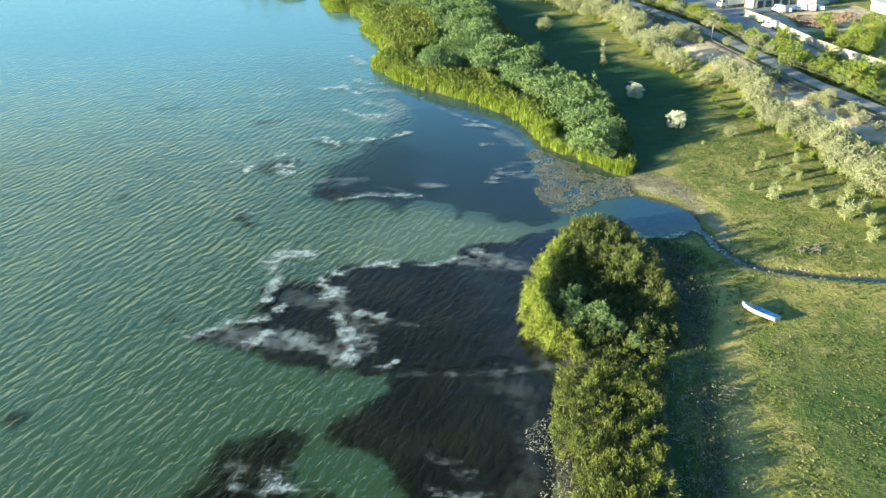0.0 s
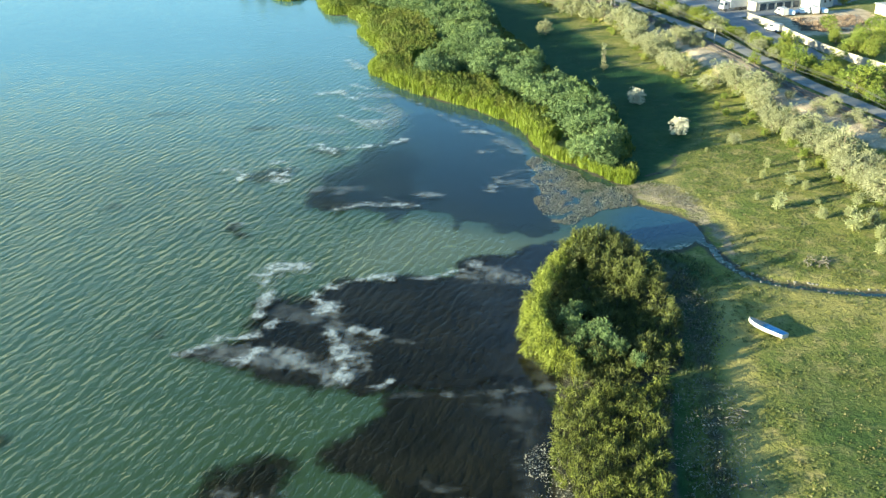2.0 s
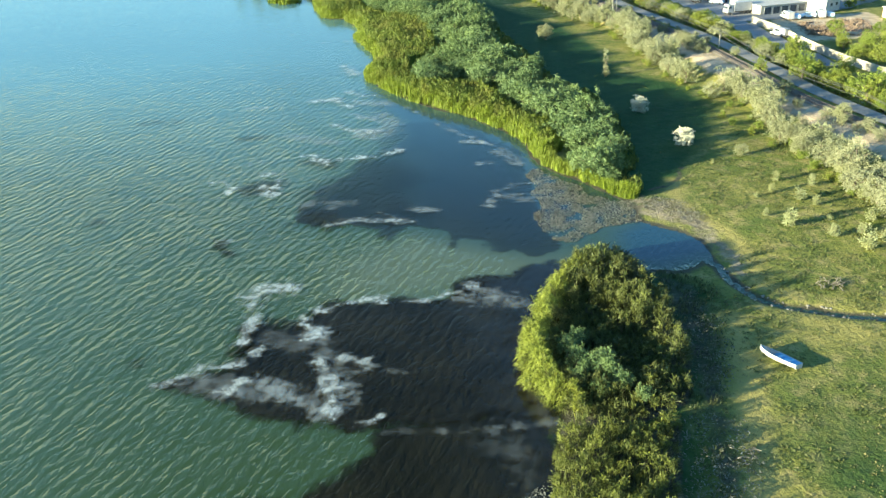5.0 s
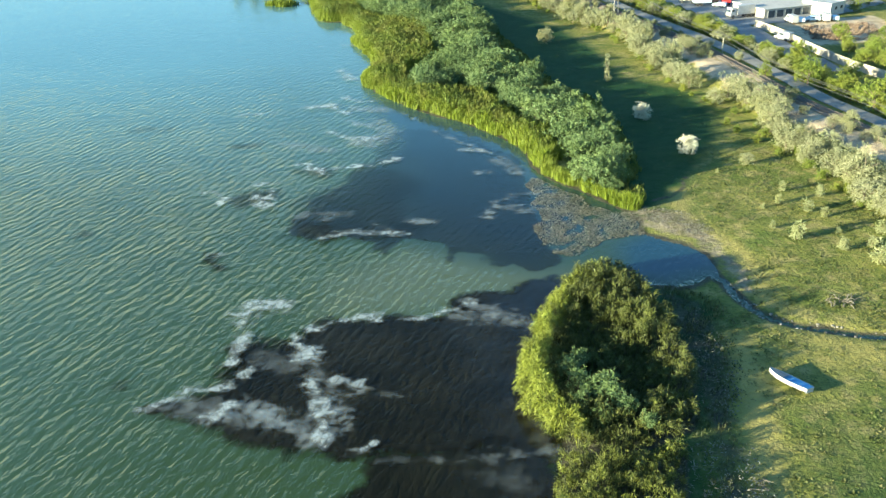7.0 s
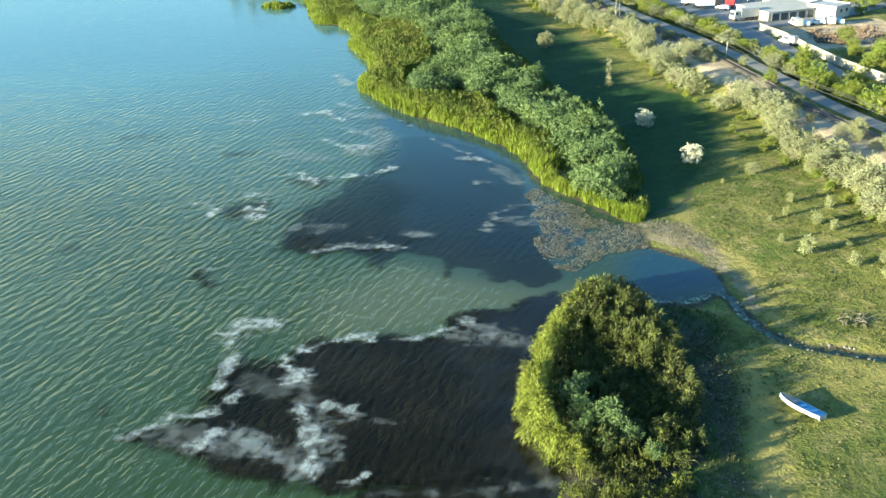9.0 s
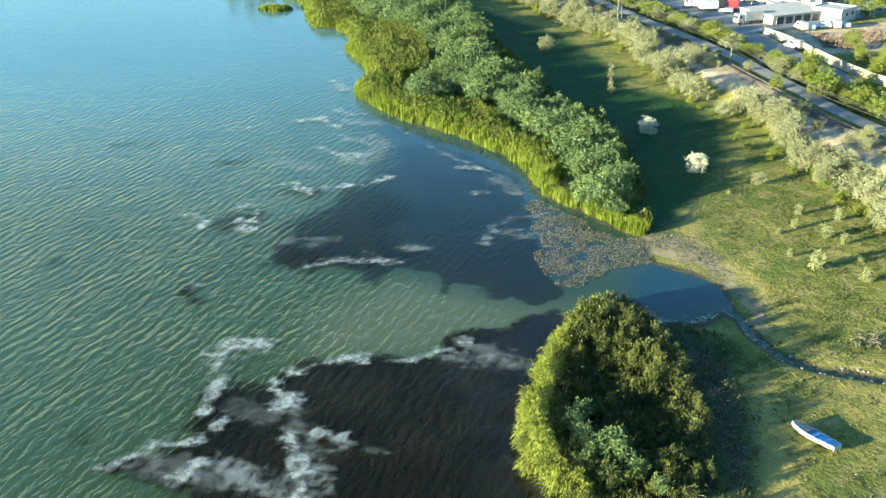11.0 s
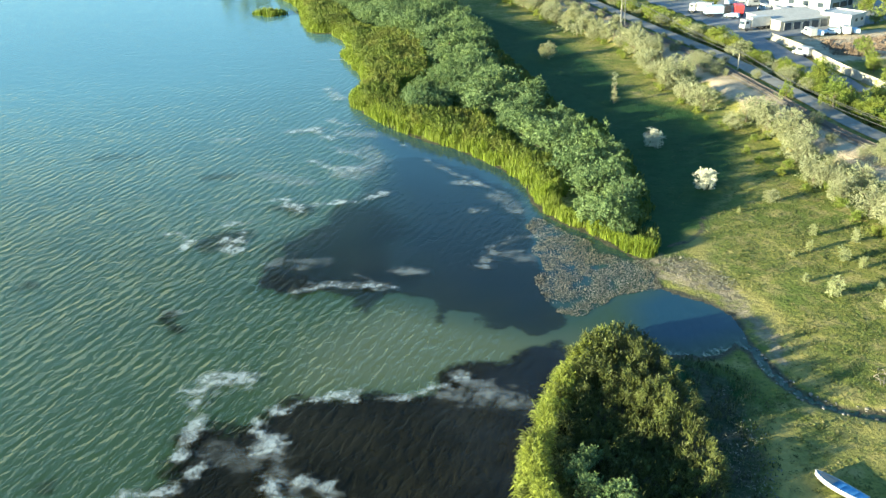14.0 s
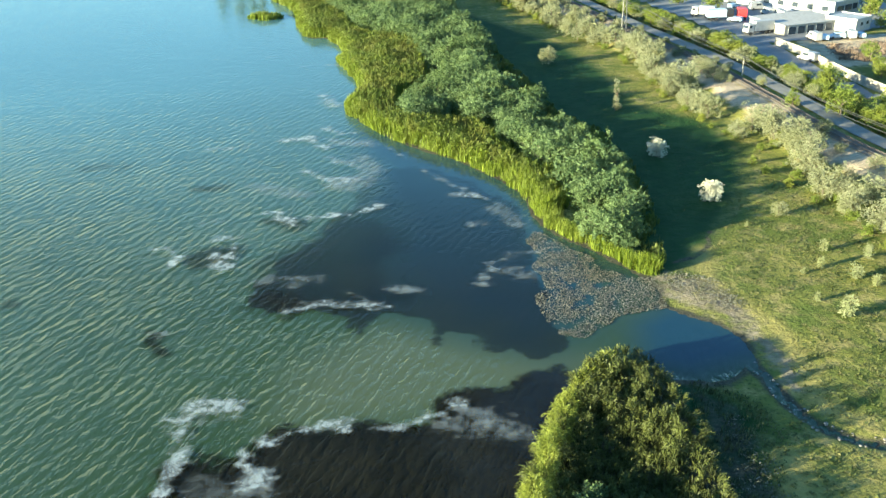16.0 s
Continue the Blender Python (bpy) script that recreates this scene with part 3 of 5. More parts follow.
# thin films first, then foam lines along the edges, then thicker clots
for line, width, thick in (
        ([(-27, 100.3), (-20, 98.5), (-13, 96.5)], 3.2, 0.26), ([(-20.5, 100.5), (-15.9, 96.3), (-13.0, 93.6)], 1.9, 0.42), ([(-21, 110), (-17, 108)], 2.4, 0.18), ([(-16, 113), (-13, 105), (-10.5, 95.5)], 2.2, 0.34),
        ([(1, 120), (6, 118.5), (11, 117)], 1.8, 0.24), ([(7.0, 88.5), (8.0, 80), (6.6, 70)], 2.2, 0.07), ([(8.5, 100), (9.5, 96), (11, 91)], 1.8, 0.12), ([(3, 88), (9, 86)], 1.4, 0.06), ([(-3, 76), (1, 72)], 1.0, 0.16), ([(-2, 69.5), (2, 69)], 0.5, 0.5),
        ([(-30, 190), (-22, 186)], 3.0, 0.30), ([(-13, 204), (-10, 196), (-14, 188)], 3.2, 0.34), ([(-19, 214), (-12, 212)], 2.6, 0.4), ([(-21.0, 153.1), (-15.0, 153.7)], 2.2, 0.35),
        ([(9.5, 155.2), (13.2, 153.7)], 2.0, 0.30), ([(10.7, 178.0), (13.3, 170.9)], 2.4, 0.30), ([(6.5, 171.3), (8.6, 171.6)], 1.4, 0.5), ([(4.5, 184.5), (6.8, 183.6)], 1.0, 0.45), ([(7.4, 151.0), (8.6, 157.1), (11.7, 159.7), (14.9, 160.5)], 1.1, 0.4),
        ([(-30.9, 99.8), (-27.9, 103.0), (-24.4, 103.6), (-21.9, 105.0), (-21.5, 107.4)], 0.8, 0.8), ([(-16.9, 113.3), (-16.0, 115.9), (-12.3, 118.4), (-8.5, 119.6), (-7.7, 118.3)], 0.95, 0.9),
        ([(-6.1, 118.3), (-2.2, 119.0), (0.9, 120.5), (4.2, 122.2)], 0.7, 0.75), ([(4.2, 121.6), (10.2, 118.2)], 1.6, 0.34), ([(-5.2, 90.3), (-0.1, 90.1), (6.1, 90.5), (10.6, 90.9)], 1.0, 0.2), ([(-7.9, 209.0), (-0.3, 194.4), (7.3, 183.6), (10.8, 179.9)], 0.2, 0.4),
        ([(-20.0, 123.2), (-22.6, 124.1), (-24.5, 122.5), (-25.2, 120.0)], 2.2, 0.95), ([(-25.2, 120.0), (-23.9, 116.2), (-23.7, 112.8), (-23.5, 109.0)], 1.1, 0.8),
        ([(-23.6, 121.2), (-21.6, 122.8)], 1.7, 0.6), ([(-24.2, 117.4), (-23.2, 113.4)], 1.2, 0.5), ([(-16.3, 110.4), (-14.5, 110.7)], 1.4, 0.85), ([(-16.6, 113.0), (-16.0, 111)], 0.8, 0.7), ([(-14.0, 104.2), (-12.6, 100.1), (-12.7, 97.4), (-11.5, 94.0)], 1.5, 0.9), ([(-15.0, 105.5), (-13.0, 103)], 1.0, 0.5), ([(-11.5, 105.1), (-9.1, 103.6)], 1.3, 0.7), ([(-9, 103.4), (-4, 101)], 0.5, 0.2),
        ([(-23.6, 98.0), (-21.9, 100.3)], 1.4, 0.85), ([(-9.0, 91.6), (-7.1, 92.2)], 0.7, 0.9), ([(-16.3, 72.5), (-15.6, 71.4), (-16.5, 71.1)], 2.1, 0.95), ([(-20.9, 73.3), (-20.1, 71.6)], 1.0, 0.45),
        ([(-40.3, 164.1), (-37.8, 164.2), (-35.5, 161.2), (-35.9, 158.2), (-37.7, 156.2)], 0.6, 0.6), ([(-36.8, 162.6), (-35.4, 161.0), (-36.2, 158.6)], 1.1, 0.9), ([(-34.9, 173.3), (-31.4, 174.4)], 1.2, 0.6),
        ([(-31.7, 167.1), (-29.3, 168.1), (-28.0, 161.3), (-30.6, 161.4), (-28.2, 156.4)], 1.3, 0.75), ([(-26.5, 178.2), (-24.5, 178.2), (-23.1, 175.4), (-20.9, 172.8)], 0.95, 0.85), ([(-18.4, 174.4), (-15.8, 175.9), (-12.0, 176.2), (-8.5, 179.7)], 0.6, 0.9),
        ([(-16.1, 162.4), (-13.8, 165.5)], 0.7, 0.5), ([(-17.5, 144.4), (-14.2, 145.4), (-10.5, 146.4), (-7.3, 145.3), (-5.7, 145.0)], 1.4, 0.85), ([(-9.8, 149), (-9, 146.5)], 1.0, 0.5), ([(-28.3, 214.6), (-24.6, 216.4), (-20.2, 209.9)], 1.5, 0.8), ([(-21.7, 221.8), (-17.7, 218.4), (-14.3, 219.0)], 1.4, 0.8),
        ([(-22.1, 196.4), (-17.3, 191.8), (-13.2, 191.9)], 1.7, 0.65), ([(-17.0, 188.8), (-16.5, 193.3)], 1.5, 0.5), ([(-24.9, 246.9), (-21.7, 239.0)], 2.0, 0.6), ([(-19.0, 204.2), (-16.3, 201.7), (-13.5, 199.2)], 1.3, 0.5), ([(-42.4, 210.8), (-38.4, 210.9)], 0.7, 0.9), ([(-36.3, 211.9), (-34.7, 212.1)], 0.5, 0.7),
        ([(-33.6, 276.5), (-30.1, 277.4)], 0.8, 0.6), ([(-27.2, 277.2), (-20.7, 276.6)], 1.0, 0.6), ([(-44.7, 287.0), (-42.3, 288.7)], 0.8, 0.6), ([(-57.2, 286.2), (-54.6, 286.0)], 0.8, 0.5), ([(-4.9, 149.9), (-1.2, 149.2)], 1.0, 0.36), ([(-33.5, 138.6), (-31.8, 139.0)], 0.6, 0.6)):
    scum(line, width, thick)


# ---- plants ----
def leaf_mesh(rng, centres, normals, length, width, bend=0.25):
    """Folded leaf blades, four corners each, at the centres."""
    n = len(centres)
    t = rng.randn(n, 3)
    t -= (t * normals).sum(1)[:, None] * normals
    t /= np.linalg.norm(t, axis=1)[:, None] + 1e-9
    s = np.cross(normals, t)
    L = (length * (0.6 + 0.8 * rng.rand(n)))[:, None]
    w = (width * (0.6 + 0.8 * rng.rand(n)))[:, None]
    up = normals * L * bend
    v = np.stack([centres - t * L / 2, centres + s * w / 2 + up, centres + t * L / 2, centres - s * w / 2 + up * 0.6], 1).reshape(-1, 3)
    i = np.arange(n)[:, None] * 4
    return v, np.concatenate([i + [0, 1, 2], i + [0, 2, 3]], 0)


def tuft_blades(r, p, axis, per, length, width, spread, droop, scatter_=0.1, depth=None):
    """Tufts of folded blades that fan out from points p about their axes; also a tone for each tuft."""
    m = len(p)
    tone = np.repeat(np.clip(0.5 + 0.27 * r.randn(m), 0, 1), per)
    size = np.repeat(0.75 + 0.5 * r.rand(m), per)
    q = np.repeat(p, per, 0) + r.randn(m * per, 3) * scatter_
    if depth is not None:
        q[:, 2] -= np.repeat(depth, per) * r.rand(m * per) ** 1.6
    a = np.repeat(axis / (np.linalg.norm(axis, axis=1)[:, None] + 1e-9), per, 0)
    d = a + spread * r.randn(m * per, 3)
    d /= np.linalg.norm(d, axis=1)[:, None] + 1e-9
    side = np.cross(d, r.randn(m * per, 3))
    side /= np.linalg.norm(side, axis=1)[:, None] + 1e-9
    n = m * per
    L = (length * (0.6 + 0.8 * r.rand(n)) * size)[:, None]
    w = (width * (0.6 + 0.8 * r.rand(n)))[:, None]
    mid = q + d * L * 0.55
    tip = q + d * L - np.array([0, 0, 1]) * L * droop
    v = np.stack([q, mid + side * w / 2, tip, mid - side * w / 2], 1).reshape(-1, 3)
    return v, np.arange(n)[:, None] * 4 + [0, 1, 2, 3], np.repeat(tone, 4)


def crown_mesh(name, seed, radii, blobs, leaves, length, width, material, base=0.0, low=False):
    """A crown of many leaves on uneven lumps, with gaps between them."""
    rng = np.random.RandomState(seed)
    rx, ry, rz = radii
    d = rng.randn(blobs, 3)
    d /= np.linalg.norm(d, axis=1)[:, None]
    if not low:
        d[:, 2] = np.where(d[:, 2] < -0.35, -d[:, 2], d[:, 2])
    c = d * (0.35 + 0.42 * rng.rand(blobs))[:, None] * np.array([rx, ry, rz])
    size = (0.30 + 0.22 * rng.rand(blobs)) * min(rx, ry, rz * 1.2)
    tufts = max(leaves // 11, 12)
    k = rng.randint(0, blobs, tufts)
    u = rng.randn(tufts, 3)
    u /= np.linalg.norm(u, axis=1)[:, None]
    p = c[k] + u * (size[k] * (0.62 + 0.40 * rng.rand(tufts) ** 0.7))[:, None] * np.array([1, 1, 0.9])
    p[:, 2] += base + rz * (0.8 if low else 1.0)
    p[:, 2] = np.where(p[:, 2] < 0.1, 0.1 + 0.3 * rng.rand(tufts), p[:, 2])
    axis = u + np.array([0, 0, 0.55])
    v, f, tone = tuft_blades(rng, p, axis, 11, length, width, 0.75, 0.12, 0.16)
    return mesh_of(name, v, f, [material], {"tone": tone})


def trunk_mesh(seed, height, spread, radius):
    rng = random.Random(seed)
    bm = bmesh.new()
    lean = (rng.uniform(-0.1, 0.1) * height, rng.uniform(-0.1, 0.1) * height)
    tube(bm, [(0, 0, -0.3), (lean[0] * 0.3, lean[1] * 0.3, height * 0.35), (lean[0], lean[1], height * 0.8)], [radius * 1.3, radius, radius * 0.4])
    for i in range(5):
        a = 2 * math.pi * i / 5 + rng.random()
        z = height * rng.uniform(0.2, 0.45)
        e = spread * rng.uniform(0.5, 0.8)
        tube(bm, [(lean[0] * 0.4, lean[1] * 0.4, z), (math.cos(a) * e * 0.5, math.sin(a) * e * 0.5, z + height * 0.22), (math.cos(a) * e, math.sin(a) * e, z + height * 0.34)],
             [radius * 0.55, radius * 0.35, radius * 0.12], 5)
    return bm


def plant(name, label, category, group, seed, radii, blobs, leaves, length, width, leaf, base, trunk_r):
    ob = thing(name, label, category, group, at=pose(0, 0, -200))
    part("trunk", trunk_mesh(seed, base + radii[2] * 1.5, min(radii[:2]), trunk_r), M_BARK, ob)
    part("crown", crown_mesh("crown", seed, radii, blobs, leaves, length, width, leaf, base, base < 0.7), leaf, ob)
    return ob


def first_at(spots, kinds, rng, size=(0.8, 1.25)):
    """Puts plants of several kinds at the spots: the first of each kind is moved, the rest are copies."""
    used = set()
    for x, y, s in spots:
        k = rng.randrange(len(kinds))
        z = float(land_height(np.array([x]), np.array([y]))[0])
        f = s * rng.uniform(*size)
        m = pose(x, y, max(z, 0.0) - 0.05, 0, 0, rng.uniform(0, 360)) 
        if k in used:
            ob = copy_thing(kinds[k], m)
        else:
            ob = kinds[k]
            ob.matrix_basis = m
            used.add(k)
        ob.scale = (f, f, f * rng.uniform(0.9, 1.1))
    for k, ob in enumerate(kinds):
        if k not in used:
            for o in (*ob.children_recursive, ob):
                bpy.data.objects.remove(o)


def reed_mesh(name, seed, field, bounds, per_m2, height, width, material, lumps=5.0, shape=None):
    """Standing reed blades where field(x, y) is above 0; taller and lower in lumps."""
    rng = np.random.RandomState(seed)
    x0, y0, x1, y1 = bounds
    n = int((x1 - x0) * (y1 - y0) * per_m2)
    x, y = rng.uniform(x0, x1, n), rng.uniform(y0, y1, n)
    d = field(x, y)
    k = (d > 0) & (rng.rand(n) < 1.9 * vnoise(x, y, lumps * 0.4, seed + 9) - 0.25)
    if shape is not None:
        k &= rng.rand(n) < np.clip(shape(x, y) * 1.6 - 0.3, 0.25, 1)
    x, y, d = x[k], y[k], d[k]
    n = len(x)
    lump = vnoise(x, y, lumps, seed) * 0.6 + vnoise(x, y, lumps * 0.35, seed + 1) * 0.4
    h = height * (0.55 + 0.65 * lump) * (0.8 + 0.35 * rng.rand(n)) * (0.6 + 0.4 * np.clip(d / 2.0, 0, 1))
    if shape is not None:
        h = h * shape(x, y)
    a = rng.rand(n) * 6.283
    lean = np.stack([np.cos(a), np.sin(a)], 1) * (0.06 + 0.24 * rng.rand(n))[:, None] * h[:, None] + np.array([0.06, 0.02]) * h[:, None]
    b = rng.rand(n) * 6.283
    side = np.stack([np.cos(b), np.sin(b), np.zeros(n)], 1) * (width * (0.5 + rng.rand(n)))[:, None] / 2
    z0 = np.minimum(land_height(x, y), 0.3) - 0.1
    p0 = np.stack([x, y, np.maximum(z0, -0.5)], 1)
    p1 = p0 + np.concatenate([lean * 0.35, (h * 0.62)[:, None]], 1)
    p2 = p0 + np.concatenate([lean, h[:, None]], 1)
    drop = p1 + np.concatenate([lean[:, ::-1] * np.array([1, -1]) * 1.5, (h * 0.16)[:, None]], 1)
    v = np.stack([p0 - side, p0 + side, p1 + side * 1.3, p1 - side * 1.3, p2, drop], 1).reshape(-1, 3)
    i = np.arange(n)[:, None] * 6
    f = (i + [0, 1, 2, 3]).tolist() + (i + [3, 2, 4]).tolist() + (i + [2, 3, 5]).tolist()
    return mesh_of(name, v, f, [material])


def reed_bed(outline, seed, per_m2, height, width, material, label, lumps=5.0, shape=None, rim=99.0):
    o = rounded(outline)
    me = reed_mesh("reed_bed", seed, lambda x, y: np.where(area_distance(x, y, o) < rim, area_distance(x, y, o) + 1.2 * (vnoise(x, y, 2.5, seed + 5) - 0.6), -1), bounds_of(o, 1), per_m2, height, width, material, lumps, shape)
    return tagged(new("reed_bed", me), label, "reeds", kind="stuff")


FRONT = [(-60, 384), (-48, 357), (-39, 316), (-31.5, 311.5), (-25, 293), (-25.3, 282), (-17.5, 254), (-19.5, 239), (-13.8, 224), (-5, 211.5), (3.7, 202.5), (10.4, 193), (14.5, 184.5),
         (15.8, 175.6), (18.6, 168), (24, 160.4), (29, 152.5), (31.5, 154.5), (26, 161.5), (21.5, 168), (21, 175), (23, 181), (21.5, 192), (16.5, 197), (14, 208), (9, 221), (-1.5, 224), (-5.5, 232), (-6, 243), (-1, 252),
         (-1, 275), (-6, 298), (-20, 313), (-27, 335), (-40, 384)]


def tuft_bed(outline, seed, per_m2, height, per, length, width, material, label, lump, shape=None, dome=2.4, low=0.45, droop=0.35, spread=0.55, bare=0.0, vary=0.35, deep=0.6, inset=0.0):
    """A thick stand of reeds: leafy plumes with dark gaps between them, leaning out and lower towards its edge."""
    o = rounded(outline)
    r = np.random.RandomState(seed)
    x0, y0, x1, y1 = bounds_of(o, 1)
    step = per_m2 ** -0.5
    X, Y = np.meshgrid(np.arange(x0, x1, step), np.arange(y0, y1, step), indexing="ij")
    x, y = X.ravel() + r.uniform(-0.6, 0.6, X.size) * step, Y.ravel() + r.uniform(-0.6, 0.6, X.size) * step
    d = area_distance(x, y, o)
    k = (d + 2.0 * (fbm(x, y, 2.5, 3, seed + 5) - 0.55) > inset) & (vnoise(x, y, lump, seed + 2) > bare)
    x, y, d = x[k], y[k], d[k]
    gx, gy = (area_distance(x + 0.2, y, o) - d) / 0.2, (area_distance(x, y + 0.2, o) - d) / 0.2
    rim = np.clip(1 - d / dome, 0, 1)
    h = height * (1 - vary + vary * 2 * (0.6 * vnoise(x, y, lump * 2.2, seed + 3) + 0.4 * r.rand(len(x)))) * (low + (1 - low) * np.sqrt(1 - rim ** 2))
    if shape is not None:
        h = h * shape(x, y)
    axis = np.stack([-gx * rim * 1.3 + 0.25 * r.randn(len(x)), -gy * rim * 1.3 + 0.25 * r.randn(len(x)), np.ones(len(x))], 1)
    v, f, tone = tuft_blades(r, np.stack([x, y, h - 0.35 * length], 1), axis, per, length, width, spread, droop, 0.16, h * deep)
    v[:, 2] = np.maximum(v[:, 2], 0.02)
    return tagged(new("reed_bed", mesh_of("reed_bed", v, f, [material], {"tone": tone})), label, "reeds", kind="stuff")


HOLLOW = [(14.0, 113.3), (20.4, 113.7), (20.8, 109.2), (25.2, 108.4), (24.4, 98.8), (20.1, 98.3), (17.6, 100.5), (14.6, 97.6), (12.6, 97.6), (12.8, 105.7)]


def near_shape(x, y):
    """Lower behind the lake side, with a hollow in the middle and a higher ridge in the north-east."""
    h = np.clip((area_distance(x, y, HOLLOW) + 0.8) / 2.0, 0, 1)
    ridge = np.clip(1.3 - line_distance(x, y, [(19.0, 125), (22.5, 119), (24.3, 112)])[0] / 3.2, 0, 1)
    return (0.68 + 0.34 * ridge * (1 - h) - 0.42 * h - 0.1 * np.clip((y - 118) / 9, 0, 1)) * plumes(x, y, 1.35, 83)


def plumes(x, y, size, seed):
    """High plumes of that size with deep gaps between."""
    return 0.42 + 0.74 * np.clip(vnoise(x, y, size, seed) * 1.9 - 0.45, 0, 1)


# rim towards the sun, in the lighter leaf colour
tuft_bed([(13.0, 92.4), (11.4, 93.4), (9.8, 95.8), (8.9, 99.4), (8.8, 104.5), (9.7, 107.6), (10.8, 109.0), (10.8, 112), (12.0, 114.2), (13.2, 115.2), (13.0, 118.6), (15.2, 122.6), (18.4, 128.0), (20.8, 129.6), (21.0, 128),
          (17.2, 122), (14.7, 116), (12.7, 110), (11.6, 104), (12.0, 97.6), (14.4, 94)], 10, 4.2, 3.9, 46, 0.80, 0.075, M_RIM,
         "yellow-green outer edge of the tall reed clump, coloured lighter as if sunlit", 1.6, lambda x, y: 1 - 0.24 * np.clip((y - 114) / 12, 0, 1), 1.8, 0.35, 0.6, 0.42, 0.08, 0.34, 0.75)
tuft_bed(NEAR_UP, 11, 2.6, 3.8, 46, 0.75, 0.08, M_REED_SHADED, "tall yellow-green reed clump standing at the water's edge", 1.5, near_shape, 1.0, 0.7, 0.35, 0.32, 0.0, 0.16, 0.42)
reed_bed(NEAR_UP, 18, 14, 2.9, 0.06, M_REED_SHADED, "bare standing stems inside the tall reed clump", 2.6, near_shape)
tuft_bed(NEAR_LOW, 12, 3.6, 2.3, 40, 0.50, 0.07, M_REED, "lower yellow-green reed stand beside the dark weed shallows", 1.3, lambda x, y: plumes(x, y, 0.85, 84), 0.9, 0.7, 0.35, 0.34, 0.0, 0.16, 0.42)
# darkens the hollow's floor by leaf colour, in place of deep shade
reed_bed(HOLLOW, 20, 60, 0.75, 0.07, M_REED_DARK, "low reeds in the hollow of the clump, coloured dark for its shade", 2.0)
reed_bed(NEAR_LOW, 19, 12, 1.8, 0.06, M_REED_SHADED, "bare standing stems inside the lower reed stand", 2.0)
reed_bed(FRONT, 13, 52, 2.9, 0.07, M_FRINGE, "long belt of sunlit yellow-green reeds fringing the lake", 4.0, None, 3.6)
tuft_bed(FRONT, 17, 1.8, 2.9, 26, 0.80, 0.14, M_REED_TOP, "olive and brownish feathery tops of the lakeside reed belt, darkened as in shade", 3.0, None, 3.0, 0.7, 0.12, 0.42, 0.06, 0.25, 0.5, 2.3)
reed_bed([(-61, 348), (-58, 342), (-52, 340), (-49, 345), (-53, 349)], 14, 14, 2.6, 0.2, M_FRINGE, "small reed islet standing in the lake", 4.0)
reed_bed([(32, 154), (33.5, 165), (35.5, 185), (35, 200), (33, 216), (26, 230), (24, 248), (19, 274), (14, 308), (7, 342), (-3, 376), (-20, 420), (-50, 420), (-40, 384), (-26, 340), (-18, 310), (-12, 282),
          (-6, 256), (-6, 236), (0, 220), (9, 208), (18, 195), (25, 182), (28, 172)], 15, 7, 1.7, 0.24, M_REED_DULL, "dull green reeds filling the ground under the willow scrub", 5.0)
# thin sedge and rushes in the wet ground east of the near clump
reed_bed([(24, 66), (27, 80), (29, 92), (33, 104), (35.5, 120), (29, 127), (27, 115), (26.5, 100), (24.5, 88), (22, 76), (20.5, 66)], 16, 11, 0.75, 0.09, M_RUSH, "thin low rushes in shaded wet ground", 2.0)

# willow scrub behind the reed fringe
WILLOW_AREA = [(-50, 420), (-40, 360), (-28, 333), (-21, 310.4), (-8.5, 297.4), (-3.3, 273.1), (-2.9, 250.3), (-8.6, 240.9), (-8, 229.5), (-3.9, 220.2), (4, 223.6), (9.5, 220), (13.1, 205.1), (15.5, 195.2),
               (21.5, 191.8), (21.9, 179.5), (19.6, 174.6), (20, 166.6), (22.6, 162.3), (25.6, 158.1), (29.2, 156.6), (31.0, 162.9), (33.2, 176.3), (34, 191.1), (29, 198), (31.5, 205.5), (27.4, 214.8),
               (23.5, 220.9), (24.2, 233.6), (17.6, 243.6), (14.6, 271.4), (14, 298.8), (5, 354), (-20, 420)]
willows = [plant("willow_shrub", "dense grey-green willow shrub rising behind the lakeside reeds", "shrub", "willow scrub by the lake", 40 + i,
                 (3.6, 3.6, 2.7), 46, 3600, 0.46, 0.15, M_WILLOW, 0.2, 0.14) for i in range(4)]
rng = random.Random(5)
spots = []
tries = 0
while tries < 6000 and len(spots) < 420:
    tries += 1
    x, y = rng.uniform(-52, 36), rng.uniform(160, 418)
    if area_distance(np.array([x]), np.array([y]), WILLOW_AREA)[0] < 2.3:
        continue
    if all((x - a) ** 2 + (y - b) ** 2 > 3.1 ** 2 for a, b, _ in spots):
        spots.append((x, y, rng.choice((0.72, 0.9, 1.0, 1.12, 1.2))))
spots += [(27.6, 160.6, 0.7), (24.4, 164.9, 0.7)]
first_at(spots, willows, rng, (0.78, 1.08))
inner = [plant("willow_shrub", "pale green willow shrub growing inside the reed clump", "shrub", "willow shrubs in the reed clump", 50 + i,
               (1.5, 1.5, 1.7), 14, 900, 0.36, 0.12, M_WILLOW, 0.9, 0.08) for i in range(3)]
first_at([(13.9, 103.4, 0.8), (15.4, 105.4, 0.75), (14.6, 100.6, 0.85), (15.5, 98.2, 0.9), (17.3, 99.4, 0.95), (17.2, 97.0, 0.9), (16.2, 94.8, 0.8), (14.2, 96.6, 0.7), (18.8, 95.4, 0.75), (20.6, 93.2, 0.65)], inner, rng, (0.9, 1.08))

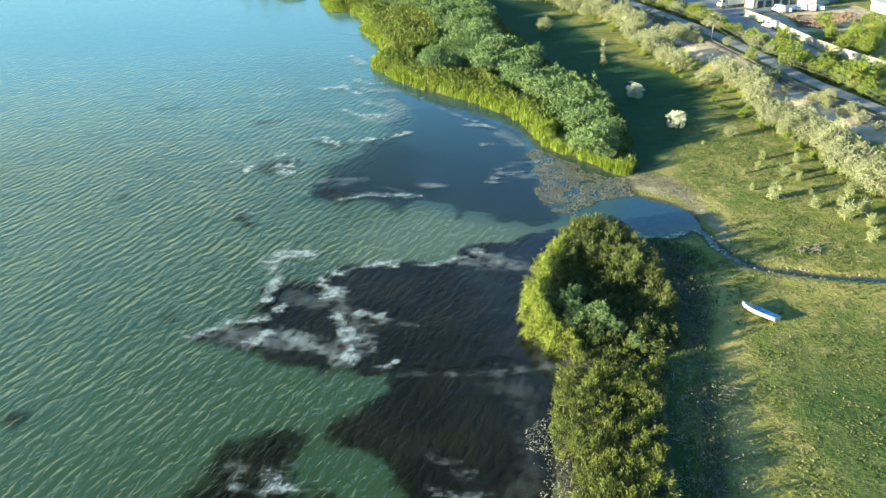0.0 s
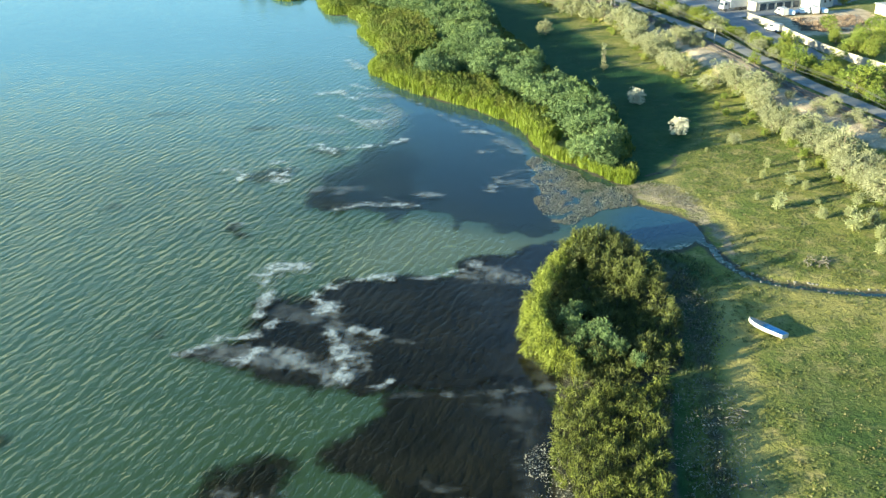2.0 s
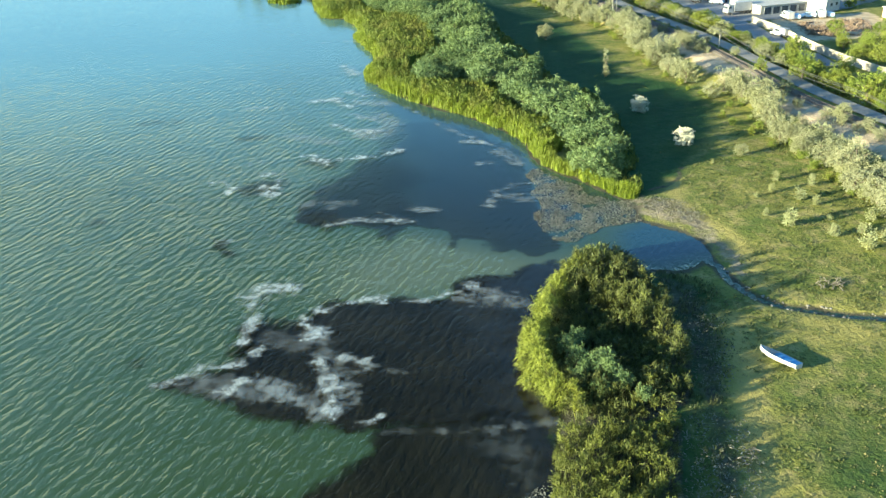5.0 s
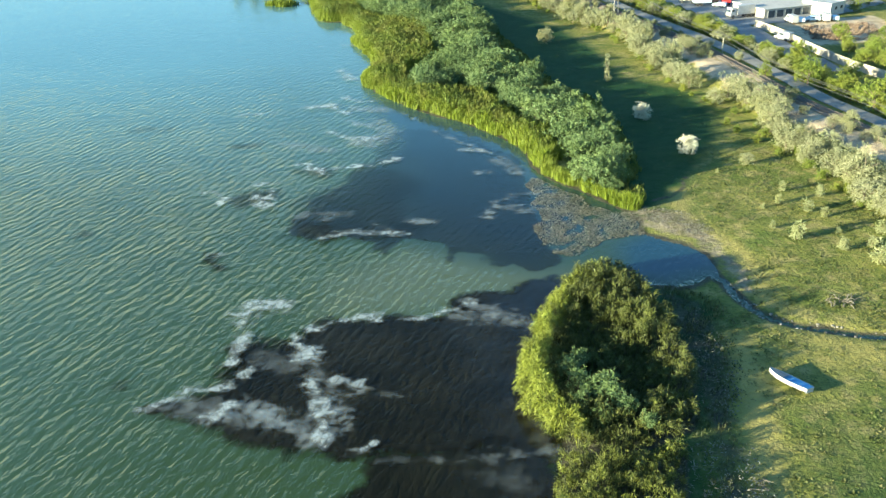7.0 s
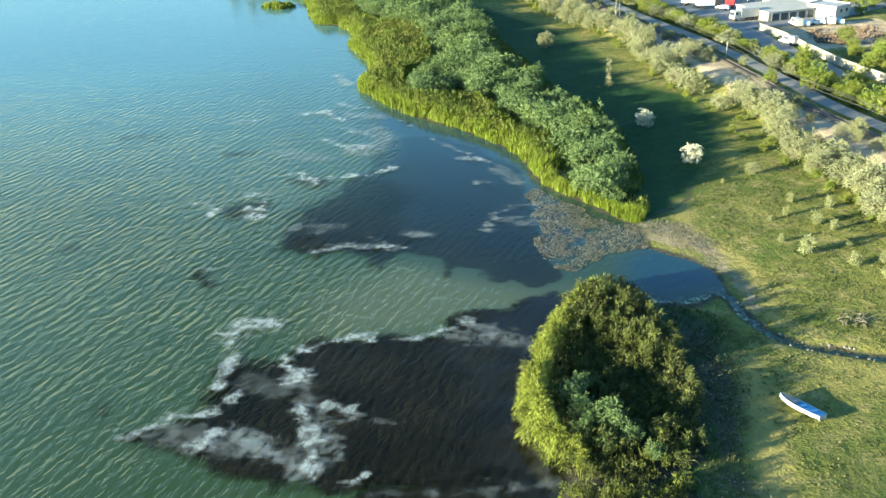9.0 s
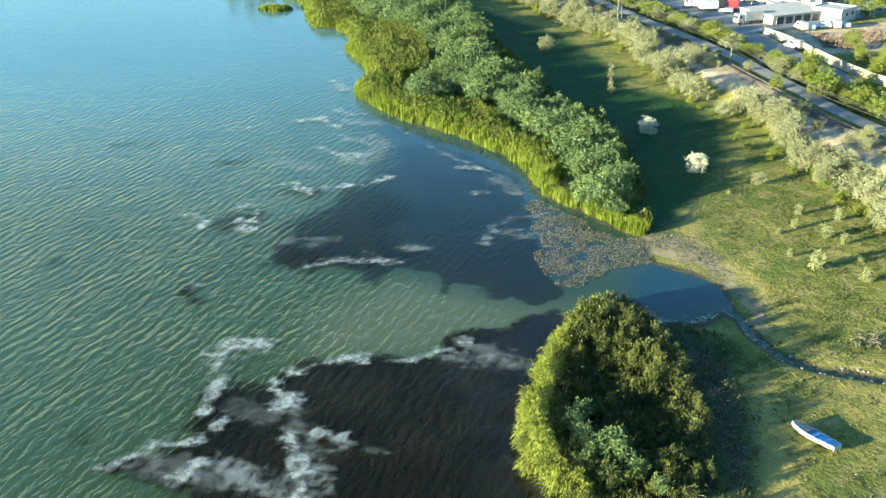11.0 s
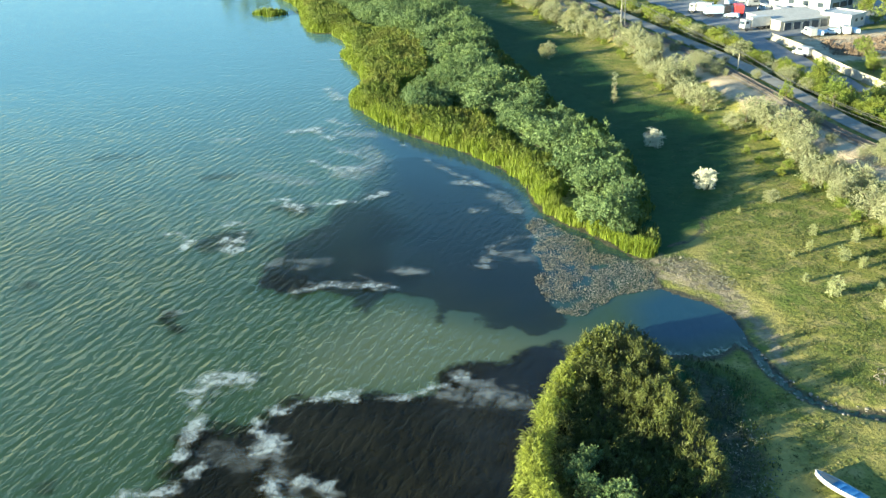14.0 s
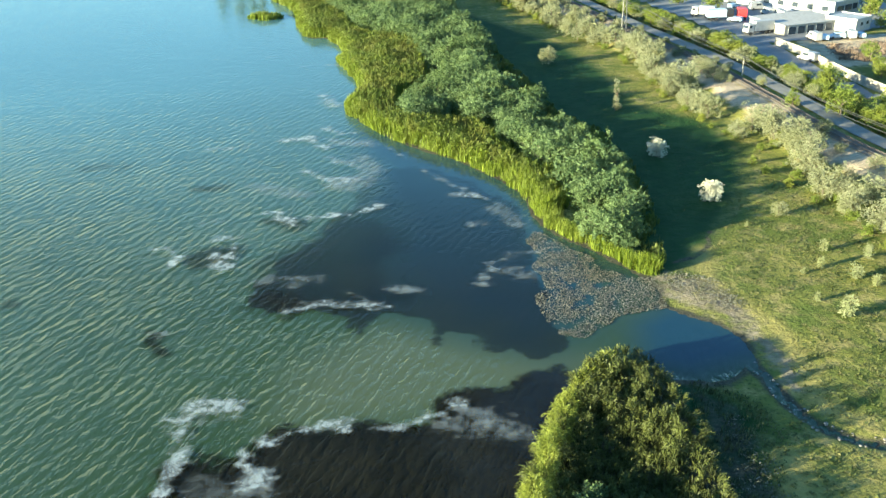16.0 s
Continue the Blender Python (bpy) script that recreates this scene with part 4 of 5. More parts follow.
# silver-leaved bushes: a long row along the railway, a second row past the road, and single ones
olives = [plant("silver_bush", "silvery grey-green oleaster bush in low sun", "bush", "silver bushes along the railway", 60 + i,
                (2.6, 2.6, 2.8), 24, 2700, 0.36, 0.10, M_OLIVE, 0.1, 0.12) for i in range(4)]
rng = random.Random(8)
spots = []
ROW_P = np.asarray(ROW)
for i in range(len(ROW_P) - 1):
    (ax, ay), (bx, by) = ROW_P[i], ROW_P[i + 1]
    l = math.hypot(bx - ax, by - ay)
    for k in range(int(l / 1.75)):
        s = rng.random()
        off = rng.choice((0.6, 2.2, 4.2, 5.6)) + rng.uniform(-0.8, 0.8)
        if 213 < ay < 240 and off > 2.6:
            continue
        spots.append((ax + s * (bx - ax) + off, ay + s * (by - ay) + 0.25 * off, rng.uniform(0.7, 1.25)))
FAR_ROW = np.asarray(beside(ROAD, -5.2))
for i in range(len(FAR_ROW) - 1):
    (ax, ay), (bx, by) = FAR_ROW[i], FAR_ROW[i + 1]
    if ay < 190 or (ay < 228 and rng.random() < 0.6):
        continue
    for k in range(int(math.hypot(bx - ax, by - ay) / 4.2)):
        s = rng.random()
        spots.append((ax + s * (bx - ax) + rng.uniform(-0.8, 3.6), ay + s * (by - ay), rng.uniform(0.55, 0.95)))
strip = np.asarray(beside(ROAD, 8.6))
for i in range(len(strip) - 1):
    (ax, ay), (bx, by) = strip[i], strip[i + 1]
    if not (150 < ay < 214 or 236 < ay < 380):
        continue
    for k in range(int(math.hypot(bx - ax, by - ay) / (2.8 if ay < 214 else 2.4))):
        s = rng.random()
        spots.append((ax + s * (bx - ax) + rng.uniform(-2.4, 1.2), ay + s * (by - ay), rng.uniform(0.3, 0.8)))
verge = np.asarray(beside(ROAD, 2.5))
for i in range(len(verge) - 1):
    (ax, ay), (bx, by) = verge[i], verge[i + 1]
    if 150 < ay < 330:
        for k in range(int(math.hypot(bx - ax, by - ay) / 11.0 + rng.random())):
            s = rng.random()
            spots.append((ax + s * (bx - ax) + rng.uniform(-0.5, 0.4), ay + s * (by - ay), rng.uniform(0.22, 0.5)))
spots += [(53, 172, 0.6), (28.3, 273, 0.95), (38.4, 230.6, 0.42)]
spots = [q for q in spots if math.hypot(q[0] - 50.5, (q[1] - 296) * 0.6) > 4.0]
first_at(spots, olives, rng, (0.85, 1.15))

single = [plant("silver_bush", "pale silvery bush standing alone in the shaded meadow", "bush", "single silver bushes", 70 + i, (2.1, 2.1, 1.9), 26, 2000, 0.42, 0.14, M_PALE, 0.1, 0.1) for i in range(2)]
first_at([(40.3, 200.5, 0.9), (44.4, 178.6, 1.0)], single, rng, (0.95, 1.05))

scrub = [plant("green_bush", "low yellow-green bush at the foot of the silver bushes", "bush", "green bushes by the railway", 75 + i,
               (2.0, 2.0, 1.5), 16, 900, 0.42, 0.14, M_TREE, 0.1, 0.08) for i in range(3)]
spots = [(56.6, 190.1, 0.6), (55.9, 195.5, 0.5), (60.3, 176.5, 0.55), (63.7, 177.0, 0.5), (64.0, 164.4, 0.5), (65.1, 157.7, 0.6), (66.5, 150, 0.6), (58.5, 184, 0.5)]
for i in range(4, len(ROW_P) - 1):
    (ax, ay), (bx, by) = ROW_P[i], ROW_P[i + 1]
    for k in range(int(math.hypot(bx - ax, by - ay) / 5.0 + rng.random())):
        t = rng.random()
        spots.append((ax + t * (bx - ax) + rng.choice((-1.2, -0.6, 3.2, 6.0)) + rng.uniform(-0.6, 0.6), ay + t * (by - ay), rng.uniform(0.35, 0.65)))
first_at(spots, scrub, rng, (0.85, 1.15))

trees = [plant("green_tree", "leafy bright green roadside tree", "tree", "trees past the road", 80 + i,
               (3.3, 3.3, 3.1), 24, 3200, 0.38, 0.15, M_TREE, 0.5, 0.2) for i in range(4)]
spots = []
for i in range(len(FAR_ROW) - 1):
    (ax, ay), (bx, by) = FAR_ROW[i], FAR_ROW[i + 1]
    if ay < 160:
        continue
    for k in range(int(math.hypot(bx - ax, by - ay) / 2.0 + rng.random())):
        s = rng.random()
        spots.append((ax + s * (bx - ax) + rng.uniform(0.5, 5), ay + s * (by - ay), rng.uniform(0.42, 0.8)))
first_at(spots, trees, rng, (0.85, 1.15))


# single trees past the road and by the wall
spots = [(86.3, 241, 0.9), (79.2, 217, 1.0), (87.5, 202, 1.15), (91, 224, 0.95), (96, 208, 1.0), (84, 228, 0.8), (100, 238, 0.8), (104, 242, 0.8), (103, 234, 0.8), (106, 268, 0.7), (113, 250, 0.9), (117, 262, 0.9), (120, 247, 1.0), (72.2, 224, 0.5), (83.8, 333, 0.9), (101.5, 251, 0.7), (104.5, 246, 0.7), (103.5, 258, 0.6), (107.5, 252, 0.7),
         (110, 245, 0.75), (107, 238, 0.7), (112, 258, 0.6), (128, 322, 1.0), (133, 316, 1.1), (131, 330, 1.0), (139, 325, 1.1), (124, 305, 0.7), (78, 350, 0.9), (71, 356, 1.0)]
trees = [plant("green_tree", "leafy bright green tree by the yard wall", "tree", "trees by the yard", 90 + i,
               (3.3, 3.3, 3.1), 24, 3200, 0.38, 0.15, M_TREE, 0.6, 0.2) for i in range(3)]
first_at(spots, trees, rng, (0.9, 1.1))
poplars = [plant("poplar", "tall dark poplar on the far lake shore", "tree", "far shore poplars", 97 + i, (3.0, 3.0, 8.5), 30, 1800, 0.8, 0.4, M_TREE, 2.0, 0.3) for i in range(2)]
first_at([(-75.5, 433, 1.0), (-71, 429, 0.9), (-84, 446, 1.05), (-64, 424, 0.75), (-93, 455, 1.0)], poplars, rng, (0.95, 1.05))

# young saplings on the meadow
saplings = [plant("sapling", "slim pale green sapling standing on the meadow", "sapling", "saplings on the meadow", 110 + i,
                  (0.5, 0.5, 1.15), 26, 700, 0.24, 0.09, M_SAPLING, 0.05, 0.05) for i in range(3)]
first_at([(51, 139.8, 1.1), (56, 150, 1.15), (52.7, 153.5, 0.75), (57.7, 147.6, 0.7), (56, 135.7, 0.95), (59, 130.8, 1.35), (59.6, 123, 0.9), (60.3, 136.4, 0.85), (48.8, 143.9, 0.5),
          (55, 158.8, 0.7), (49.8, 151.8, 0.45), (62.5, 133, 1.2), (63.5, 141, 1.0), (60, 156, 0.8), (61.5, 128, 1.0), (66, 150, 1.1), (57.5, 141.5, 0.5), (47, 168, 0.4)], saplings, rng, (1.1, 1.35))

slim = plant("sapling", "tall slender pale sapling in the shaded meadow", "sapling", "", 119, (0.55, 0.55, 4.0), 40, 560, 0.34, 0.12, M_OLIVE, 0.4, 0.08)
slim.matrix_basis = pose(38.0, 231.2, 0.4)
# a tree with a whitewashed trunk beside the road
ob = thing("roadside_tree", "round pale tree with a whitewashed trunk beside the road", "tree", at=pose(69.6, 250, 1.9))
bm = bmesh.new()
tube(bm, [(0, 0, -0.4), (0.05, 0, 2.0), (0.1, 0.05, 4.4)], [0.17, 0.14, 0.1], 9)
part("trunk", bm, M_WHITEWALL, ob, "whitewashed trunk")
part("crown", crown_mesh("crown", 131, (2.0, 2.0, 1.7), 18, 900, 0.5, 0.22, M_OLIVE, 3.6), M_OLIVE, ob)


# ---- loose plants and litter ----
def scatter(name, seed, outline, count, length, width, z, material, tilt, label, category):
    """Many small leaves or stalks lying about inside an outline."""
    r = np.random.RandomState(seed)
    o = rounded(outline)
    x0, y0, x1, y1 = bounds_of(o, 1)
    x, y = r.uniform(x0, x1, count * 4), r.uniform(y0, y1, count * 4)
    k = (area_distance(x, y, o) + 2.5 * (vnoise(x, y, 3, seed) - 0.5) > 0) & (r.rand(count * 4) < 1.7 * vnoise(x, y, 1.6, seed + 1) - 0.1)
    x, y = x[k][:count], y[k][:count]
    nrm = np.stack([r.randn(len(x)) * tilt, r.randn(len(x)) * tilt, np.ones(len(x))], 1)
    nrm /= np.linalg.norm(nrm, axis=1)[:, None]
    v, f = leaf_mesh(r, np.stack([x, y, np.maximum(land_height(x, y), 0) + z + 0.04 * r.rand(len(x))], 1), nrm, length, width, 0.15)
    tagged(new(name, mesh_of(name, v, f, [material])), label, category, kind="stuff")


scatter("floating_leaves", 21, [(15.5, 168.4), (20.0, 162.6), (24.8, 155.4), (30.2, 150.4), (30.0, 144.4), (25.8, 141.6), (21.6, 138.5), (19.0, 135.8), (14.6, 137.2), (16.0, 141.2), (14.5, 143.8), (13.6, 147.4), (15.0, 153.0), (15.0, 159.2)],
        11500, 0.19, 0.13, 0.05, M_PAD, 0.45, "pale withered leaves floating thickly on the water", "floating leaves")
scatter("floating_leaves", 22, [(8.2, 81), (10.2, 82), (12.2, 76), (12.5, 66), (8.5, 66), (7.4, 72)], 1300, 0.17, 0.10, 0.05, M_LITTER, 0.5, "pale leaf litter floating beside the reed stand", "floating leaves")
scatter("stalk_litter", 23, [(19.5, 66), (21, 78), (23, 90), (29.5, 91), (28.5, 78), (26, 66)], 1400, 0.36, 0.12, 0.25, M_PAD, 0.6, "bleached stalk litter on shaded wet ground", "plant litter")
scatter("stalk_litter", 24, [(27.5, 98), (29, 108), (30.5, 118), (33, 119), (32.5, 106), (30.5, 97)], 500, 0.36, 0.12, 0.25, M_PAD, 0.6, "bleached stalk litter on shaded wet ground", "plant litter")
scatter("stalk_litter", 25, [(29.5, 150), (33, 147.5), (38, 142), (39, 146), (36, 152), (32, 154)], 1400, 0.28, 0.1, 0.04, M_PAD, 0.6, "bleached plant litter on the muddy shore", "plant litter")


def tussocks(seed, outline, count, height, material, label):
    """Low grass tufts of a few blades each."""
    r = np.random.RandomState(seed)
    o = np.asarray(outline, float)
    x0, y0, x1, y1 = bounds_of(o, 0)
    x, y = r.uniform(x0, x1, count * 4), r.uniform(y0, y1, count * 4)
    k = inside(x, y, o) & (r.rand(count * 4) < 2.0 * vnoise(x, y, 4.0, seed) - 0.45) & (line_distance(x, y, CREEK)[0] > 1.2)
    x, y = x[k][:count], y[k][:count]
    n, m = len(x), 7
    x, y = np.repeat(x, m), np.repeat(y, m)
    s = np.repeat(0.6 + 0.9 * r.rand(n), m)
    a = r.rand(n * m) * 6.283
    x, y = x + np.cos(a) * 0.14 * s, y + np.sin(a) * 0.14 * s
    h = height * s * (0.6 + 0.6 * r.rand(n * m))
    out = np.stack([np.cos(a), np.sin(a), np.zeros(n * m)], 1)
    side = np.stack([-np.sin(a), np.cos(a), np.zeros(n * m)], 1) * 0.08 * s[:, None]
    p = np.stack([x, y, land_height(x, y) - 0.03], 1)
    tip = p + out * (h * 0.7)[:, None] + np.stack([np.zeros(n * m), np.zeros(n * m), h], 1)
    v = np.stack([p - side, p + side, tip], 1).reshape(-1, 3)
    f = np.arange(n * m * 3).reshape(-1, 3)
    tagged(new("grass_tussocks", mesh_of("grass_tussocks", v, f, [material])), label, "grass", kind="stuff")


MEADOW = [(24, 62), (28, 90), (31.5, 104), (34, 114), (38, 120), (43, 136), (40, 146), (40, 160), (52, 186), (60, 190), (66, 150), (74, 110), (60, 62)]
M_TUFT = foliage("tussock_grass", (0.04, 0.060, 0.014), (0.11, 0.13, 0.032), (0.14, 0.13, 0.05), 0.2)
M_STRAW = foliage("straw_grass", (0.13, 0.125, 0.05), (0.22, 0.20, 0.085), (0.19, 0.17, 0.06), 0.2)
tussocks(31, MEADOW, 5600, 0.14, M_TUFT, "scattered dark green grass tussocks on the meadow")
tussocks(32, MEADOW, 1800, 0.12, M_STRAW, "scattered dry straw-coloured tussocks on the meadow")
tussocks(33, [(36, 162), (52, 190), (55, 215), (47, 236), (44, 270), (34, 292), (22, 300), (30, 240), (36, 200)], 380, 0.10, M_TUFT, "dark green sedge tufts in the shaded meadow")


def stone_mesh(seed):
    bm = bmesh.new()
    bmesh.ops.create_icosphere(bm, subdivisions=1, radius=0.5)
    r = random.Random(seed)
    for v in bm.verts:
        v.co *= r.uniform(0.7, 1.15)
        v.co.z *= 0.6
    me = bpy.data.meshes.new("stone")
    bm.to_mesh(me)
    bm.free()
    me.materials.append(M_STONE)
    return me


stones = [stone_mesh(i) for i in range(4)]
rng = random.Random(77)
CR = np.asarray(CREEK)
for i in range(64):
    k = rng.randrange(3, len(CR) - 8)
    s, side = rng.random(), rng.choice((-1, 1))
    x = CR[k][0] * (1 - s) + CR[k + 1][0] * s + side * rng.uniform(0.1, 0.7)
    y = CR[k][1] * (1 - s) + CR[k + 1][1] * s + side * rng.uniform(0.4, 1.1)
    z = max(float(land_height(np.array([x]), np.array([y]))[0]), -0.12)
    ob = tagged(new("stone", stones[i % 4]), "pale grey stone on the creek bank", "stone", "stones along the creek")
    ob.matrix_world = pose(x, y, z + 0.03, 0, 0, rng.uniform(0, 360)) @ Matrix.Scale(rng.uniform(0.18, 0.5), 4)


def driftwood(x, y, n, seed, label):
    r = random.Random(seed)
    ob = thing("driftwood_heap", label, "driftwood", at=pose(x, y, float(land_height(np.array([x]), np.array([y]))[0])))
    for i in range(n):
        bm = bmesh.new()
        a, l, px, py = r.uniform(0, 6.28), r.uniform(0.5, 1.5), r.uniform(-1, 1) * (1.9 if n > 20 else 1.2), r.uniform(-1, 1) * (1.5 if n > 20 else 0.7)
        tube(bm, [(px - math.cos(a) * l / 2, py - math.sin(a) * l / 2, 0.06), (px, py, r.uniform(0.12, 0.5)), (px + math.cos(a) * l / 2, py + math.sin(a) * l / 2, r.uniform(0.06, 0.6))],
             [0.06, 0.05, 0.02], 6)
        part("branch", bm, M_WOOD, ob)


driftwood(50.2, 120.6, 34, 1, "heap of bleached driftwood and dead branches by the creek")
driftwood(29.2, 84.8, 7, 2, "small heap of dead stalks on dry grass")
driftwood(26.4, 74, 7, 3, "small heap of dead stalks on dry grass")


# ---- the boat ----
def build_boat():
    ob = thing("rowing_boat", "white and blue rowing boat pulled up on the grass, heeled over", "boat")
    # stations from bow to stern: along, half beam, keel height, sheer height
    st = [(-2.45, 0.03, 0.34, 0.80), (-2.0, 0.34, 0.14, 0.72), (-1.3, 0.58, 0.03, 0.66), (-0.4, 0.74, 0.0, 0.62), (0.6, 0.76, 0.0, 0.60), (1.6, 0.70, 0.03, 0.60), (2.35, 0.60, 0.08, 0.62)]

    def shell(inset, lift_, name, mat, label):
        bm = bmesh.new()
        rings = []
        for a, b, k, s in st:
            b, k = max(b - inset, 0.01), k + lift_
            prof = [(-b, s), (-b * 0.93, k + (s - k) * 0.5), (-b * 0.62, k + (s - k) * 0.12), (0, k), (b * 0.62, k + (s - k) * 0.12), (b * 0.93, k + (s - k) * 0.5), (b, s)]
            rings.append([bm.verts.new((a, y, z)) for y, z in prof])
        for p, q in zip(rings, rings[1:]):
            for i in range(6):
                bm.faces.new((p[i], p[i + 1], q[i + 1], q[i]))
        bm.faces.new(rings[-1])
        bmesh.ops.recalc_face_normals(bm, faces=bm.faces)
        o = part(name, bm, mat, ob, label)
        for poly in o.data.polygons:
            poly.use_smooth = True
        return o

    shell(0.0, 0.0, "hull", M_WHITE, "white painted hull")
    shell(0.05, 0.40, "lining", M_BLUE, "blue painted inside")
    for side in (-1, 1):
        bm = bmesh.new()
        tube(bm, [(a, side * b, s + 0.02) for a, b, k, s in st], [0.045] * 7, 6)
        part("gunwale", bm, M_WHITE, ob)
    bm = bmesh.new()
    v = [bm.verts.new(c) for c in ((-2.45, 0, 0.83), (-0.4, -0.70, 0.655), (-0.4, 0.70, 0.655), (-0.45, 0, 0.74))]
    bm.faces.new((v[0], v[1], v[3]))
    bm.faces.new((v[0], v[3], v[2]))
    bmesh.ops.solidify(bm, geom=bm.faces, thickness=0.03)
    part("foredeck", bm, M_WHITE, ob, "white foredeck")
    for a, w in ((0.1, 1.36), (1.3, 1.34)):
        part("thwart", box(bmesh.new(), 0.28, w, 0.05, pose(a, 0, 0.58), 0.01), M_BLUE, ob)
    part("transom", box(bmesh.new(), 0.06, 1.18, 0.5, pose(2.36, 0, 0.38), 0.015), M_WHITE, ob)
    z = float(land_height(np.array([37.2]), np.array([101.7]))[0])
    ob.matrix_world = pose(37.2, 101.7, z + 0.10, 0, 0, -53) @ pose(0, 0, 0, -12) @ Matrix.Diagonal((1.04, 1.16, 1.0, 1.0))


build_boat()


# ---- road, railway, yard ----
def ribbon(line, half, z, crown=0.0):
    p = np.asarray(line, float)
    d = np.gradient(p, axis=0)
    d /= np.linalg.norm(d, axis=1)[:, None]
    s = np.stack([-d[:, 1], d[:, 0]], 1)
    ks = (-1, -0.5, 0, 0.5, 1)
    v = []
    for k in ks:
        r = p + s * half * k
        v.append(np.concatenate([r, (land_height(p[:, 0], p[:, 1]) + z + crown * (1 - abs(k)))[:, None]], 1))
    return np.concatenate(v), grid_faces(5, len(p))


v, f = ribbon(rounded(ROAD, False, 3), ROAD_W / 2, 0.16, 0.05)
tagged(new("road", mesh_of("road", v, f, [M_ASPHALT], None, True)), "narrow worn grey asphalt road", "road", kind="structure")


def build_railway():
    ob = thing("railway_track", "single railway track on dark ballast beside the road", "railway", kind="structure")
    line = rounded(RAIL, False, 3)
    v, f = ribbon(line, 1.7, 0.16, 0.25)
    part("ballast", mesh_of("ballast", v, f, [M_BALLAST], None, True), M_BALLAST, ob)
    p = np.asarray(line)
    z = land_height(p[:, 0], p[:, 1]) + 0.42
    for off in (-0.76, 0.76):
        q = np.asarray(beside(line, off))
        bm = bmesh.new()
        tube(bm, [(x, y, h + 0.16) for (x, y), h in zip(q, z)], [0.06] * len(q), 4)
        part("rail", bm, M_RUST, ob)
    seg = np.linalg.norm(np.diff(p, axis=0), axis=1)
    run = np.concatenate([[0], np.cumsum(seg)])
    vs, fs = [], []
    for s in np.arange(run[-1] * 0.18, run[-1] * 0.85, 0.65):
        i = min(np.searchsorted(run, s) - 1, len(seg) - 1)
        t = (s - run[i]) / seg[i]
        c = p[i] * (1 - t) + p[i + 1] * t
        u = (p[i + 1] - p[i]) / seg[i]
        w = np.array([-u[1], u[0]])
        h = z[i] * (1 - t) + z[i + 1] * t
        k = len(vs)
        for dz in (-0.06, 0.06):
            for a, b in ((-0.13, -1.25), (0.13, -1.25), (0.13, 1.25), (-0.13, 1.25)):
                q = c + u * a + w * b
                vs.append((q[0], q[1], h + dz))
        fs += [[k + j for j in g] for g in ((0, 3, 2, 1), (4, 5, 6, 7), (0, 1, 5, 4), (1, 2, 6, 5), (2, 3, 7, 6), (3, 0, 4, 7))]
    tagged(part("sleepers", mesh_of("sleepers", vs, fs, [M_SLEEPER]), M_SLEEPER, ob), kind="stuff")


build_railway()


def paving(name, outline, z, material, label):
    xs, ys = np.arange(58, 150, 1.5), np.arange(225, 420, 1.5)
    X, Y = np.meshgrid(xs, ys, indexing="ij")
    x, y = X.ravel(), Y.ravel()
    f = grid_faces(len(xs), len(ys))
    f = f[inside(x, y, outline)[f].all(1)]
    used, inv = np.unique(f, return_inverse=True)
    x, y = x[used], y[used]
    me = mesh_of(name, np.stack([x, y, land_height(x, y) + z], 1), inv.reshape(f.shape), [material], None, True)
    tagged(new(name, me), label, "pavement", kind="structure")


paving("pavement", [(68, 346), (74, 324), (80, 294), (82.5, 262), (84, 246), (88, 234), (96, 234), (93.2, 254), (89.4, 288), (112, 294), (140, 318), (146, 400), (60, 400)], 0.14, M_YARD, "grey paved truck yard")


def level(x, y):
    return float(land_height(np.array([x]), np.array([y]))[0]) + 0.15


def wheel(parent, x, y, r, w):
    bm = bmesh.new()
    bmesh.ops.create_cone(bm, cap_ends=True, segments=14, radius1=r, radius2=r, depth=w, matrix=pose(x, y, r, 90))
    o = part("wheel", bm, M_DARK, parent, "black tyre")
    bm = bmesh.new()
    bmesh.ops.create_cone(bm, cap_ends=True, segments=10, radius1=r * 0.55, radius2=r * 0.5, depth=w + 0.03, matrix=pose(x, y, r, 90))
    part("rim", bm, M_STEEL, o)


def lorry(name, label, cab_mat, box_mat, length, height, at):
    ob = thing(name, label, "truck", "vehicles in the yard", at=at)
    part("chassis", box(bmesh.new(), length, 0.9, 0.25, pose(0, 0, 0.75), 0.03), M_DARK, ob)
    bm = box(bmesh.new(), 2.1, 2.4, 2.3, pose(length / 2 - 1.05, 0, 1.9), 0.12)
    for v_ in bm.verts:
        if v_.co.x > length / 2 - 0.4 and v_.co.z > 1.9:
            v_.co.x -= 0.3
    cab = part("cab", bm, cab_mat, ob)
    part("windscreen", box(bmesh.new(), 0.05, 2.0, 0.8, pose(length / 2 - 0.12, 0, 2.2, 0, -17), 0.01), M_GLASS, cab)
    for s in (-1, 1):
        part("side_window", box(bmesh.new(), 0.8, 0.05, 0.65, pose(length / 2 - 0.9, s * 1.2, 2.3), 0.01), M_GLASS, cab)
    part("cargo_box", box(bmesh.new(), length - 2.4, 2.5, height - 1.0, pose(-1.2, 0, 1.0 + (height - 1.0) / 2), 0.04), box_mat, ob)
    part("bumper", box(bmesh.new(), 0.2, 2.3, 0.35, pose(length / 2 + 0.02, 0, 0.6), 0.03), M_DARK, ob)
    for x in (length / 2 - 1.0, -length / 2 + 1.2, -length / 2 + 2.4):
        for s in (-1, 1):
            wheel(ob, x, s * 1.05, 0.48, 0.3)
    return ob


